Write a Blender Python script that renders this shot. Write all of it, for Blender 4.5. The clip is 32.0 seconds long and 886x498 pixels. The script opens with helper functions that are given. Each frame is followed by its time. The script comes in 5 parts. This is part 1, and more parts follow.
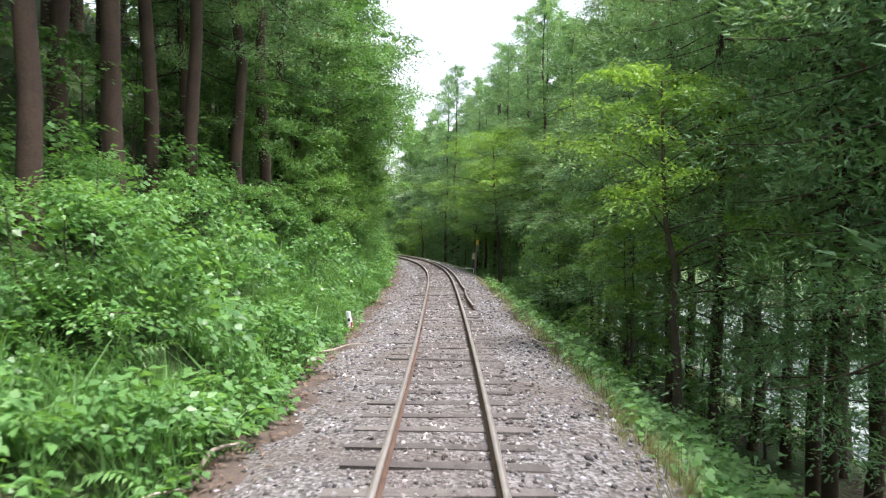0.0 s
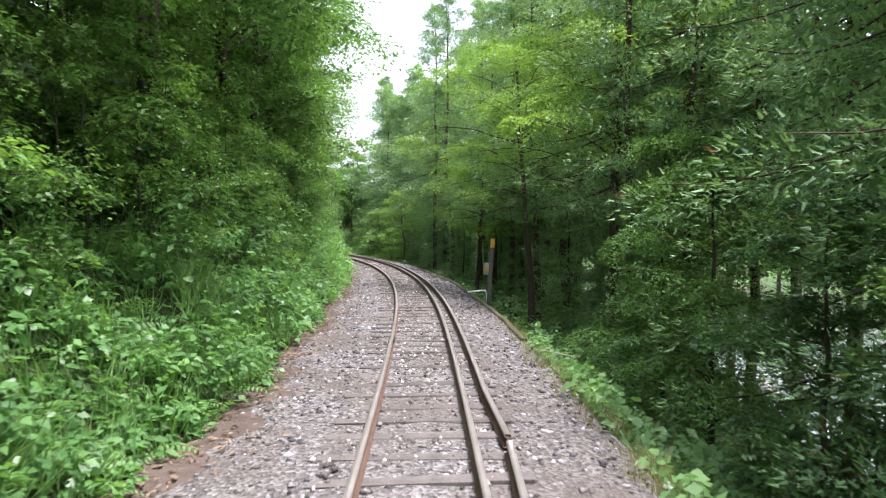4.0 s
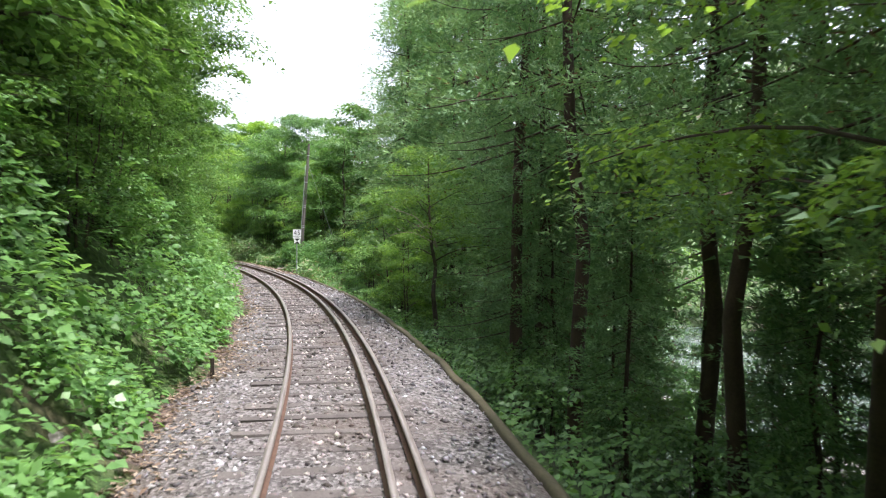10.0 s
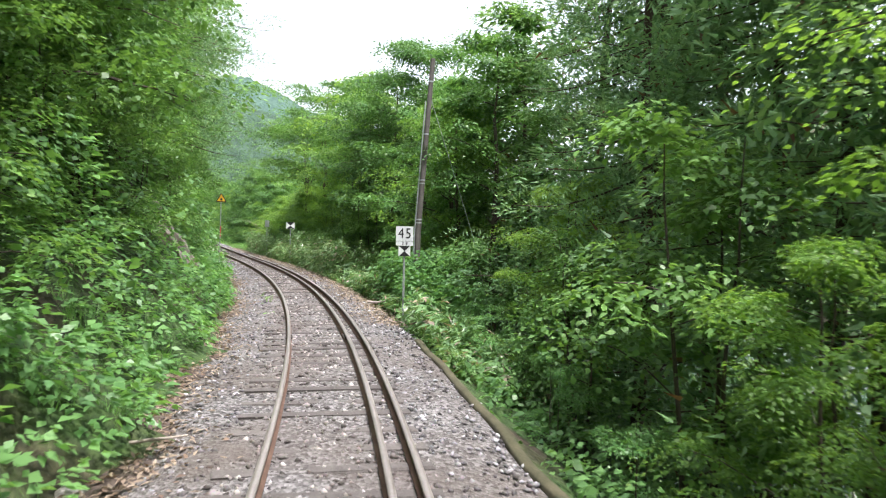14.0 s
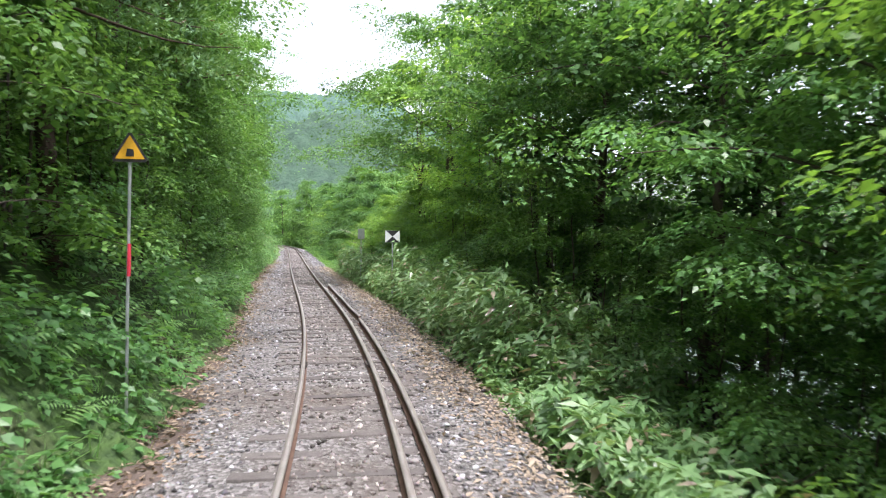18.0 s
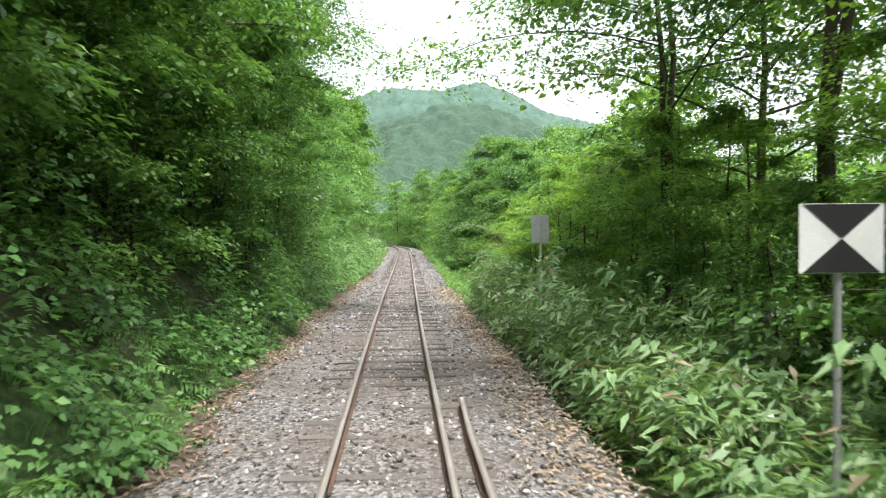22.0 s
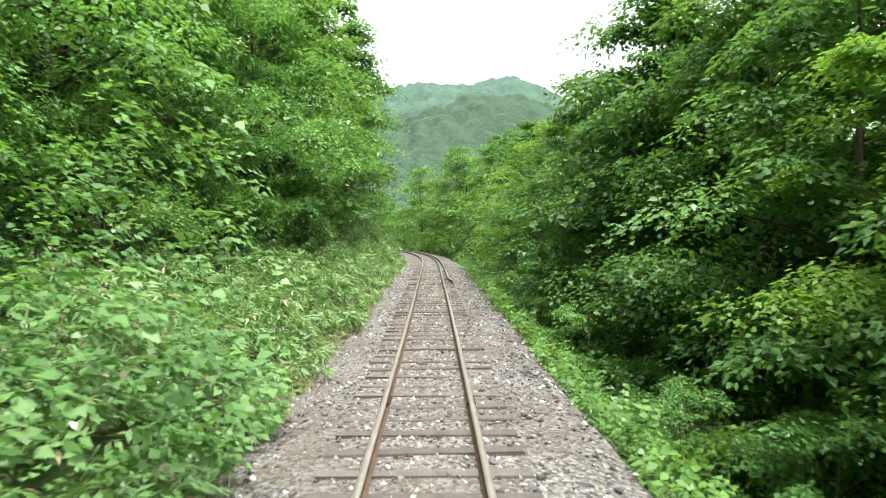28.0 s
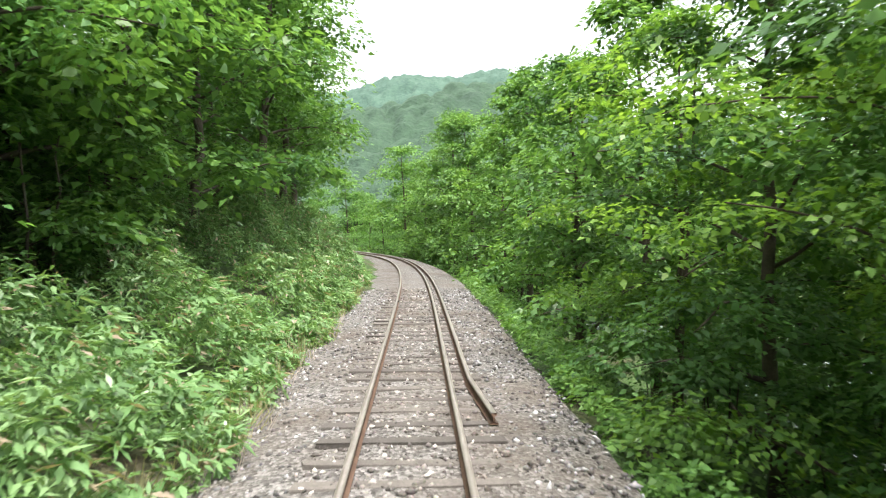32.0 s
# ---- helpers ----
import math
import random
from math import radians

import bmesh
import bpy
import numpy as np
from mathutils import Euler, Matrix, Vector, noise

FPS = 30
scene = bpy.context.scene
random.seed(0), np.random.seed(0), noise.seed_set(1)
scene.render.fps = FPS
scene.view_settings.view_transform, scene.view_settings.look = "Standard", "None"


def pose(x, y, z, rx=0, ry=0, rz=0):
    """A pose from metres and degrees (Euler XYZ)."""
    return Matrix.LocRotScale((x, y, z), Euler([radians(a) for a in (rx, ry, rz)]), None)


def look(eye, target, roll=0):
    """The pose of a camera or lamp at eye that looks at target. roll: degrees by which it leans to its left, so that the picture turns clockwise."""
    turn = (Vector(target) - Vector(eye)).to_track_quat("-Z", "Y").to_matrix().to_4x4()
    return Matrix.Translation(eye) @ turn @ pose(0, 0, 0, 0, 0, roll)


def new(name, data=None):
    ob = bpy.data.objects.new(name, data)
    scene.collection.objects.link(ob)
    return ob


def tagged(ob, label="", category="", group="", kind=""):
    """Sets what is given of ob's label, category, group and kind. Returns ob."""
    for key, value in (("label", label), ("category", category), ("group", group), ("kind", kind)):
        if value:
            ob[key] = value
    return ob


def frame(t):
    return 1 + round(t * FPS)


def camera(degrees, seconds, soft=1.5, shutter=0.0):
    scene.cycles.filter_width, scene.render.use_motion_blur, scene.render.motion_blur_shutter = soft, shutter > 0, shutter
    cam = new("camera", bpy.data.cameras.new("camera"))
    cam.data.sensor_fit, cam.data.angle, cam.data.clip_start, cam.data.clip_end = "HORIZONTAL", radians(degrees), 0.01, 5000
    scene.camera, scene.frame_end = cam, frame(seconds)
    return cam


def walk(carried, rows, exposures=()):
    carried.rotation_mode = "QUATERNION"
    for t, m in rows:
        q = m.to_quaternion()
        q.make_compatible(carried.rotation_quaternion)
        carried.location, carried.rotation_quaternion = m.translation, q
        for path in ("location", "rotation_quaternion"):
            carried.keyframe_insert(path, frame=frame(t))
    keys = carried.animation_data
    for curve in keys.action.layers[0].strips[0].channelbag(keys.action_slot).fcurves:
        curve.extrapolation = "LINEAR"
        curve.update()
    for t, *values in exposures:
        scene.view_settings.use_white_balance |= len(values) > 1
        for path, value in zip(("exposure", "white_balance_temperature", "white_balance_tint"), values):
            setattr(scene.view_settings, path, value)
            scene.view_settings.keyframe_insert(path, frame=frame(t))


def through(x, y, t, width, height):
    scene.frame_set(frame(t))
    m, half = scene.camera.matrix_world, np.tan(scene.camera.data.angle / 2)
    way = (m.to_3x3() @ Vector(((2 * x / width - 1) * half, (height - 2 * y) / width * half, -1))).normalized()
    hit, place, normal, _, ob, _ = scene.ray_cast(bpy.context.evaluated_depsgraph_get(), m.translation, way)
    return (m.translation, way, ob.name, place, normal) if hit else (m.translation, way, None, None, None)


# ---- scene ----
CURVE = [-0.00189, -0.00016, 0.00158, 0.00133, 0.00071, 0.00069, 0.00200, 0.00478, 0.00636, 0.00760, 0.00787, 0.00787, 0.00885, 0.00918, 0.00851, 0.00818, 0.00776, 0.00762, 0.00718, 0.00496, 0.00178, -0.00043, -0.00077, -0.00039, -0.00032, -0.00023, 0.00007, 0.00022, 0.00039, 0.00044, -0.00036, -0.00015, 0.00068, 0.00176, 0.00287, 0.00369, 0.00520, 0.00520, 0.00950, 0.00950, 0.00950, 0.00950, 0.00950, 0.00950, 0.00950, 0.00950, 0.00950, 0.00950, 0.00950, 0.00950]
FOV = 66.32
EYE_Z = 2.165
ROWS = [
    (0.0, 0.100, 0.000, 0.879, -1.325, 0.319),
    (0.5, 0.111, 2.493, 0.498, -1.463, -0.024),
    (1.0, 0.118, 4.978, 0.038, -1.588, 0.048),
    (1.5, 0.110, 7.455, -0.232, -1.721, 0.051),
    (2.0, 0.088, 9.923, -0.311, -1.768, -0.057),
    (2.5, 0.057, 12.384, -0.359, -1.830, -0.498),
    (3.0, 0.016, 14.836, -0.412, -1.840, -0.219),
    (3.5, -0.031, 17.280, -0.144, -1.907, -0.417),
    (4.0, -0.079, 19.716, 0.038, -1.864, -0.592),
    (4.5, -0.131, 22.167, 0.164, -1.820, -0.767),
    (5.0, -0.186, 24.659, 0.187, -1.777, -0.942),
    (5.5, -0.242, 27.192, -0.033, -1.733, -1.117),
    (6.0, -0.307, 29.765, -0.019, -1.710, -1.358),
    (6.5, -0.379, 32.378, -0.262, -1.654, -1.246),
    (7.0, -0.472, 35.032, -0.617, -1.508, -1.022),
    (7.5, -0.604, 37.725, -0.945, -1.277, -0.370),
    (8.0, -0.779, 40.456, -0.712, -1.179, -0.092),
    (8.5, -1.000, 43.194, -0.044, -1.317, -0.008),
    (9.0, -1.270, 45.905, 0.584, -1.349, 0.303),
    (9.5, -1.591, 48.588, 1.301, -1.380, 0.418),
    (10.0, -1.969, 51.242, 2.398, -1.523, 0.467),
    (10.5, -2.397, 53.864, 3.771, -1.491, 0.809),
    (11.0, -2.878, 56.455, 4.909, -1.452, 0.855),
    (11.5, -3.407, 59.013, 6.534, -1.606, 0.951),
    (12.0, -3.980, 61.539, 7.915, -1.653, 0.987),
    (12.5, -4.598, 64.031, 9.375, -1.686, 1.179),
    (13.0, -5.266, 66.487, 10.514, -1.676, 1.018),
    (13.5, -5.985, 68.905, 11.497, -1.669, 1.030),
    (14.0, -6.751, 71.284, 12.624, -1.800, 1.160),
    (14.5, -7.570, 73.621, 14.031, -1.725, 1.468),
    (15.0, -8.431, 75.918, 15.251, -1.716, 0.881),
    (15.5, -9.331, 78.176, 16.371, -1.707, 0.294),
    (16.0, -10.267, 80.394, 17.407, -1.697, -0.292),
    (16.5, -11.251, 82.602, 18.432, -1.688, -0.879),
    (17.0, -12.290, 84.832, 19.805, -1.410, -0.189),
    (17.5, -13.408, 87.073, 21.053, -1.302, -0.180),
    (18.0, -14.656, 89.308, 22.333, -1.174, 0.394),
    (18.5, -15.854, 91.598, 23.815, -1.256, 0.478),
    (19.0, -17.125, 93.899, 25.067, -1.380, -0.065),
    (19.5, -18.499, 96.197, 26.377, -1.269, 0.737),
    (20.0, -19.942, 98.504, 27.589, -1.272, 1.158),
    (20.5, -21.442, 100.783, 28.799, -1.385, 0.801),
    (21.0, -22.964, 103.013, 29.934, -1.439, 0.610),
    (21.5, -24.505, 105.196, 31.112, -1.452, 0.101),
    (22.0, -26.051, 107.340, 32.363, -1.456, -0.495),
    (22.5, -27.591, 109.454, 33.437, -1.406, -0.193),
    (23.0, -29.119, 111.542, 34.390, -1.418, -0.521),
    (23.5, -30.630, 113.608, 35.172, -1.393, -0.537),
    (24.0, -32.116, 115.658, 35.380, -1.330, -0.716),
    (24.5, -33.603, 117.718, 35.636, -1.313, -0.711),
    (25.0, -35.111, 119.821, 35.587, -1.237, -0.826),
    (25.5, -36.642, 121.964, 35.432, -1.142, -1.051),
    (26.0, -38.198, 124.146, 35.194, -1.194, -0.961),
    (26.5, -39.779, 126.367, 35.000, -1.247, -0.871),
    (27.0, -41.385, 128.627, 34.809, -1.300, -0.782),
    (27.5, -43.016, 130.926, 34.620, -1.353, -0.692),
    (28.0, -44.671, 133.265, 34.568, -1.321, -0.319),
    (28.5, -46.341, 135.628, 34.212, -1.222, -0.235),
    (29.0, -48.015, 137.997, 33.782, -1.248, 0.002),
    (29.5, -49.695, 140.373, 33.542, -1.487, -0.132),
    (30.0, -51.382, 142.756, 33.548, -1.648, -0.135),
    (30.5, -53.074, 145.144, 33.741, -1.701, -0.113),
    (31.0, -54.774, 147.537, 33.573, -1.661, -0.064),
    (31.5, -56.483, 149.936, 33.547, -1.632, -0.227),
    (32.0, -58.200, 152.338, 33.450, -1.496, -0.400),
]
EXPOSURES = [(0, 0.95, 6250, 17), (3, 1.12, 6150, 21), (6, 1.22, 6250, 21), (9, 1.1, 6250, 21), (11, 1.05, 6250, 17), (13, 1.05, 6350, 15), (14, 1.0, 6250, 16), (17, 0.95, 6150, 17),
             (19, 1.0, 6150, 19), (21, 1.0, 6350, 15), (22, 1.0, 6500, 11), (23, 1.0, 6700, 6), (24, 0.84, 6950, -2), (25, 0.76, 6850, -2), (28, 0.95, 6750, 5), (30, 0.96, 6600, 10), (32, 1.04, 6700, 9)]
TS = np.arange(-60.0, 330.01, 0.5)
_k = np.interp(TS, -6 + 6 * np.arange(len(CURVE)), CURVE)
TH = np.concatenate([[0], np.cumsum((_k[1:] + _k[:-1]) * 0.25)])
TH -= np.interp(0, TS, TH)
TX = np.concatenate([[0], np.cumsum(-(np.sin(TH[1:]) + np.sin(TH[:-1])) * 0.25)])
TY = np.concatenate([[0], np.cumsum((np.cos(TH[1:]) + np.cos(TH[:-1])) * 0.25)])
TX -= np.interp(0, TS, TX)
TY -= np.interp(0, TS, TY)


def at(s, u, z=0.0):
    """World place(s) at s metres along the line, u metres to its right, height z over the rail heads."""
    s, u, z = np.broadcast_arrays(np.asarray(s, float), np.asarray(u, float), np.asarray(z, float))
    a = np.interp(s, TS, TH)
    return np.stack([np.interp(s, TS, TX) + u * np.cos(a), np.interp(s, TS, TY) + u * np.sin(a), z], -1)


def heading(s):
    return float(np.interp(s, TS, TH))


cam = camera(FOV, 32.0, soft=1.15, shutter=0.2)


def aim(yaw, pitch):
    y, p = radians(yaw), radians(pitch)
    return Vector((-math.sin(y) * math.cos(p), math.cos(y) * math.cos(p), math.sin(p)))


walk(cam, [(t, look((x, y, EYE_Z), Vector((x, y, EYE_Z)) + aim(yaw, pitch), roll)) for t, x, y, yaw, pitch, roll in ROWS],
     exposures=EXPOSURES)

# ---- light ----
SUN_EL, SUN_AZ = radians(71), radians(122)  # azimuth clockwise from +y
world = bpy.data.worlds.new("sky")
scene.world = world
world.use_nodes = True
wn, wl = world.node_tree.nodes, world.node_tree.links
sky = wn.new("ShaderNodeTexSky")
sky.sky_type, sky.sun_disc = "NISHITA", False
sky.sun_elevation, sky.sun_rotation = SUN_EL, SUN_AZ
sky.air_density, sky.dust_density, sky.ozone_density = 1.0, 4.0, 1.0
pale = wn.new("ShaderNodeHueSaturation")
pale.inputs["Saturation"].default_value = 0.38
wl.new(sky.outputs[0], pale.inputs["Color"])
wl.new(pale.outputs[0], wn["Background"].inputs[0])
wn["Background"].inputs[1].default_value = 0.27

sun = new("sun", bpy.data.lights.new("sun", "SUN"))
sun.data.energy, sun.data.angle, sun.data.color = 2.8, radians(3.0), (1.0, 0.96, 0.88)
_d = Vector((math.sin(SUN_AZ) * math.cos(SUN_EL), math.cos(SUN_AZ) * math.cos(SUN_EL), math.sin(SUN_EL)))
sun.matrix_world = look(_d * 100, (0, 0, 0))


# ---- materials ----
def mat(name):
    m = bpy.data.materials.new(name)
    m.use_nodes = True
    n, l = m.node_tree.nodes, m.node_tree.links
    return m, n, l, n["Principled BSDF"]


def ramp(n, l, fac, stops):
    r = n.new("ShaderNodeValToRGB")
    e = r.color_ramp.elements
    while len(e) < len(stops):
        e.new(0.5)
    for q, (p, c) in zip(e, stops):
        q.position, q.color = p, (*c, 1)
    l.new(fac, r.inputs[0])
    return r.outputs[0]


def noise_of(n, l, scale, detail=4.0, rough=0.55, space="Object"):
    c = n.new("ShaderNodeTexCoord")
    t = n.new("ShaderNodeTexNoise")
    t.inputs["Scale"].default_value, t.inputs["Detail"].default_value, t.inputs["Roughness"].default_value = scale, detail, rough
    l.new(c.outputs[space], t.inputs["Vector"])
    return t


def mix(n, l, fac, a, b, mode="MIX"):
    x = n.new("ShaderNodeMix")
    x.data_type, x.blend_type = "RGBA", mode
    for sock, v in ((x.inputs[0], fac), (x.inputs[6], a), (x.inputs[7], b)):
        if isinstance(v, (int, float)):
            sock.default_value = v
        elif isinstance(v, tuple):
            sock.default_value = (*v, 1)
        else:
            l.new(v, sock)
    return x.outputs[2]


def bump(n, l, height, bsdf, strength=0.5, distance=0.02):
    b = n.new("ShaderNodeBump")
    b.inputs["Strength"].default_value, b.inputs["Distance"].default_value = strength, distance
    l.new(height, b.inputs["Height"])
    l.new(b.outputs[0], bsdf.inputs["Normal"])


def leaf_material(name, dark, mid, bright, gloss=0.4, through=0.42, dead=None):
    """Leaves: colour differs leaf by leaf and in drifts; light comes through them."""
    m, n, l, p = mat(name)
    g = n.new("ShaderNodeNewGeometry")
    drift = noise_of(n, l, 0.9, 3)
    own = n.new("ShaderNodeObjectInfo")
    a = n.new("ShaderNodeMath")
    a.operation = "MULTIPLY_ADD"
    l.new(g.outputs["Random Per Island"], a.inputs[0])
    a.inputs[1].default_value = 0.27
    b = n.new("ShaderNodeMath")
    b.operation = "MULTIPLY_ADD"
    l.new(drift.outputs[0], b.inputs[0])
    b.inputs[1].default_value = 0.8
    c = n.new("ShaderNodeMath")
    c.operation = "MULTIPLY"
    l.new(own.outputs["Random"], c.inputs[0])
    c.inputs[1].default_value = 0.22
    l.new(c.outputs[0], b.inputs[2])
    l.new(b.outputs[0], a.inputs[2])
    grey = lambda c: tuple(0.94 * v + 0.06 * (0.35 * c[0] + 0.6 * c[1] + 0.05 * c[2]) for v in c)
    stops = [(0.18, grey(dark)), (0.55, grey(mid)), (0.9, grey(bright))]
    col = ramp(n, l, a.outputs[0], stops)
    if dead:
        pick = n.new("ShaderNodeMath")
        pick.operation = "GREATER_THAN"
        l.new(g.outputs["Random Per Island"], pick.inputs[0])
        pick.inputs[1].default_value = 1 - dead[0]
        col = mix(n, l, pick.outputs[0], col, dead[1])
    l.new(col, p.inputs["Base Color"])
    p.inputs["Roughness"].default_value = gloss
    p.inputs["Specular IOR Level"].default_value = 0.45
    t = n.new("ShaderNodeBsdfTranslucent")
    yellow = mix(n, l, 1.0, col, (1.35, 1.3, 0.62), "MULTIPLY")
    l.new(yellow, t.inputs[0])
    s = n.new("ShaderNodeMixShader")
    s.inputs[0].default_value = through
    l.new(p.outputs[0], s.inputs[1])
    l.new(t.outputs[0], s.inputs[2])
    l.new(s.outputs[0], n["Material Output"].inputs[0])
    return m


def plain_material(name, a, b, rough=0.8, scale=6.0, metal=0.0, relief=0.3, fine=60.0, depth=0.01, own=0.0):
    m, n, l, p = mat(name)
    big, small = noise_of(n, l, scale, 5), noise_of(n, l, fine, 4)
    f = mix(n, l, 0.45, big.outputs[1], small.outputs[1])
    bw = n.new("ShaderNodeRGBToBW")
    l.new(f, bw.inputs[0])
    col = ramp(n, l, bw.outputs[0], [(0.32, a), (0.68, b)])
    if own:
        o = n.new("ShaderNodeObjectInfo")
        r = n.new("ShaderNodeMapRange")
        l.new(o.outputs["Random"], r.inputs[0])
        r.inputs[3].default_value, r.inputs[4].default_value = 1 - own, 1 + own
        col = mix(n, l, 1.0, col, r.outputs[0], "MULTIPLY")
    l.new(col, p.inputs["Base Color"])
    p.inputs["Roughness"].default_value, p.inputs["Metallic"].default_value = rough, metal
    bump(n, l, bw.outputs[0], p, relief, depth)
    return m


M_BROAD = leaf_material("broad_leaf", (0.035, 0.09, 0.026), (0.09, 0.21, 0.05), (0.19, 0.37, 0.085), gloss=0.42)
M_MAPLE = leaf_material("maple_leaf", (0.06, 0.145, 0.025), (0.135, 0.28, 0.05), (0.26, 0.44, 0.08), through=0.52)
M_DEEP = leaf_material("shade_leaf", (0.03, 0.085, 0.028), (0.075, 0.185, 0.055), (0.16, 0.33, 0.09))
M_SUGI = leaf_material("cedar_needle", (0.05, 0.12, 0.057), (0.15, 0.3, 0.135), (0.29, 0.48, 0.21), gloss=0.55, through=0.3, dead=(0.025, (0.14, 0.08, 0.045)))
M_BANK = leaf_material("bank_leaf", (0.042, 0.115, 0.037), (0.1, 0.245, 0.07), (0.2, 0.41, 0.12), gloss=0.38)
M_SASA = leaf_material("bamboo_grass_leaf", (0.065, 0.14, 0.05), (0.16, 0.3, 0.115), (0.32, 0.48, 0.24), gloss=0.26, through=0.3, dead=(0.06, (0.36, 0.3, 0.23)))
M_FERN = leaf_material("fern_leaf", (0.055, 0.14, 0.04), (0.12, 0.27, 0.08), (0.23, 0.42, 0.14))
M_GRASS = leaf_material("dry_grass", (0.11, 0.12, 0.05), (0.22, 0.22, 0.11), (0.36, 0.34, 0.2))
M_STRAW = leaf_material("straw_litter", (0.13, 0.095, 0.068), (0.27, 0.205, 0.15), (0.46, 0.38, 0.29), gloss=0.7, through=0.1)
M_DRYLEAF = leaf_material("dry_leaf", (0.055, 0.036, 0.026), (0.15, 0.098, 0.07), (0.3, 0.21, 0.15), gloss=0.7, through=0.15)
M_BARK = plain_material("bark", (0.035, 0.026, 0.02), (0.12, 0.095, 0.075), 0.9, 3.0, relief=0.8, fine=25, depth=0.03)
M_CEDARBARK = plain_material("cedar_bark", (0.03, 0.02, 0.015), (0.1, 0.065, 0.045), 0.9, 2.0, relief=0.8, fine=22, depth=0.03)
M_STEM = plain_material("stem", (0.07, 0.07, 0.03), (0.2, 0.19, 0.1), 0.8, 8.0)
M_DEAD = plain_material("dead_wood", (0.22, 0.18, 0.15), (0.5, 0.44, 0.38), 0.9, 9.0)
M_RAILTOP = plain_material("rail_head_steel", (0.2, 0.175, 0.155), (0.38, 0.345, 0.32), 0.4, 3.0, metal=0.35, relief=0.1)
M_RAIL = plain_material("rusty_rail", (0.07, 0.04, 0.028), (0.2, 0.12, 0.085), 0.85, 5.0, relief=0.3)
M_SLEEPER = plain_material("weathered_sleeper", (0.05, 0.044, 0.04), (0.165, 0.148, 0.138), 0.9, 4.0, relief=0.6, fine=35, depth=0.015, own=0.25)
M_CONCRETE = plain_material("concrete", (0.26, 0.25, 0.23), (0.46, 0.45, 0.42), 0.9, 2.0, relief=0.4)
M_MOSS = plain_material("mossy_concrete", (0.03, 0.034, 0.013), (0.115, 0.1, 0.058), 0.95, 2.2, relief=0.6, fine=30, depth=0.02)
M_ROCK = plain_material("rock", (0.16, 0.15, 0.14), (0.42, 0.4, 0.37), 0.85, 1.5, relief=0.8, fine=14, depth=0.05, own=0.2)
M_WHITE = plain_material("white_paint", (0.6, 0.62, 0.62), (0.8, 0.82, 0.82), 0.45, 5.0, relief=0.05)
M_BLACK = plain_material("black_paint", (0.012, 0.012, 0.014), (0.03, 0.03, 0.032), 0.5, 5.0, relief=0.05)
M_YELLOW = plain_material("yellow_paint", (0.55, 0.28, 0.01), (0.75, 0.42, 0.02), 0.5, 6.0, relief=0.1)
M_PINK = plain_material("red_tape", (0.6, 0.03, 0.06), (0.8, 0.08, 0.12), 0.5, 6.0, relief=0.1)
M_ZINC = plain_material("galvanised_steel", (0.28, 0.3, 0.31), (0.48, 0.5, 0.51), 0.5, 10.0, metal=0.4, relief=0.1)
M_SLAB = plain_material("brown_rock", (0.08, 0.066, 0.054), (0.34, 0.3, 0.26), 0.9, 1.2, relief=0.9, fine=9, depth=0.06)
M_POLE = plain_material("old_pole_wood", (0.06, 0.053, 0.048), (0.17, 0.155, 0.14), 0.85, 3.0, relief=0.5, fine=30)


def ground_material():
    m, n, l, p = mat("forest_floor")
    a, b = noise_of(n, l, 0.35, 6), noise_of(n, l, 9.0, 6)
    soil = ramp(n, l, b.outputs[0], [(0.3, (0.03, 0.022, 0.015)), (0.55, (0.085, 0.06, 0.042)), (0.75, (0.16, 0.12, 0.085))])
    moss = ramp(n, l, b.outputs[0], [(0.3, (0.02, 0.045, 0.012)), (0.7, (0.07, 0.13, 0.03))])
    f = ramp(n, l, a.outputs[0], [(0.34, (0, 0, 0)), (0.5, (1, 1, 1))])
    l.new(mix(n, l, f, soil, moss), p.inputs["Base Color"])
    p.inputs["Roughness"].default_value = 0.95
    bump(n, l, b.outputs[0], p, 0.9, 0.08)
    return m


def ballast_material(name):
    m, n, l, p = mat(name)
    c = n.new("ShaderNodeTexCoord")
    v = n.new("ShaderNodeTexVoronoi")
    v.inputs["Scale"].default_value = 24.0
    l.new(c.outputs["Object"], v.inputs["Vector"])
    w = n.new("ShaderNodeRGBToBW")
    l.new(v.outputs["Color"], w.inputs[0])
    stone = ramp(n, l, w.outputs[0], [(0.1, (0.045, 0.041, 0.039)), (0.5, (0.135, 0.127, 0.123)), (0.85, (0.28, 0.268, 0.264))])
    big = noise_of(n, l, 0.55, 5)
    dirt = ramp(n, l, big.outputs[0], [(0.42, (0, 0, 0)), (0.68, (0.85, 0.85, 0.85))])
    col = mix(n, l, dirt, stone, (0.11, 0.09, 0.077))
    l.new(col, p.inputs["Base Color"])
    p.inputs["Roughness"].default_value = 0.9
    bump(n, l, v.outputs["Distance"], p, 1.0, 0.03)
    return m


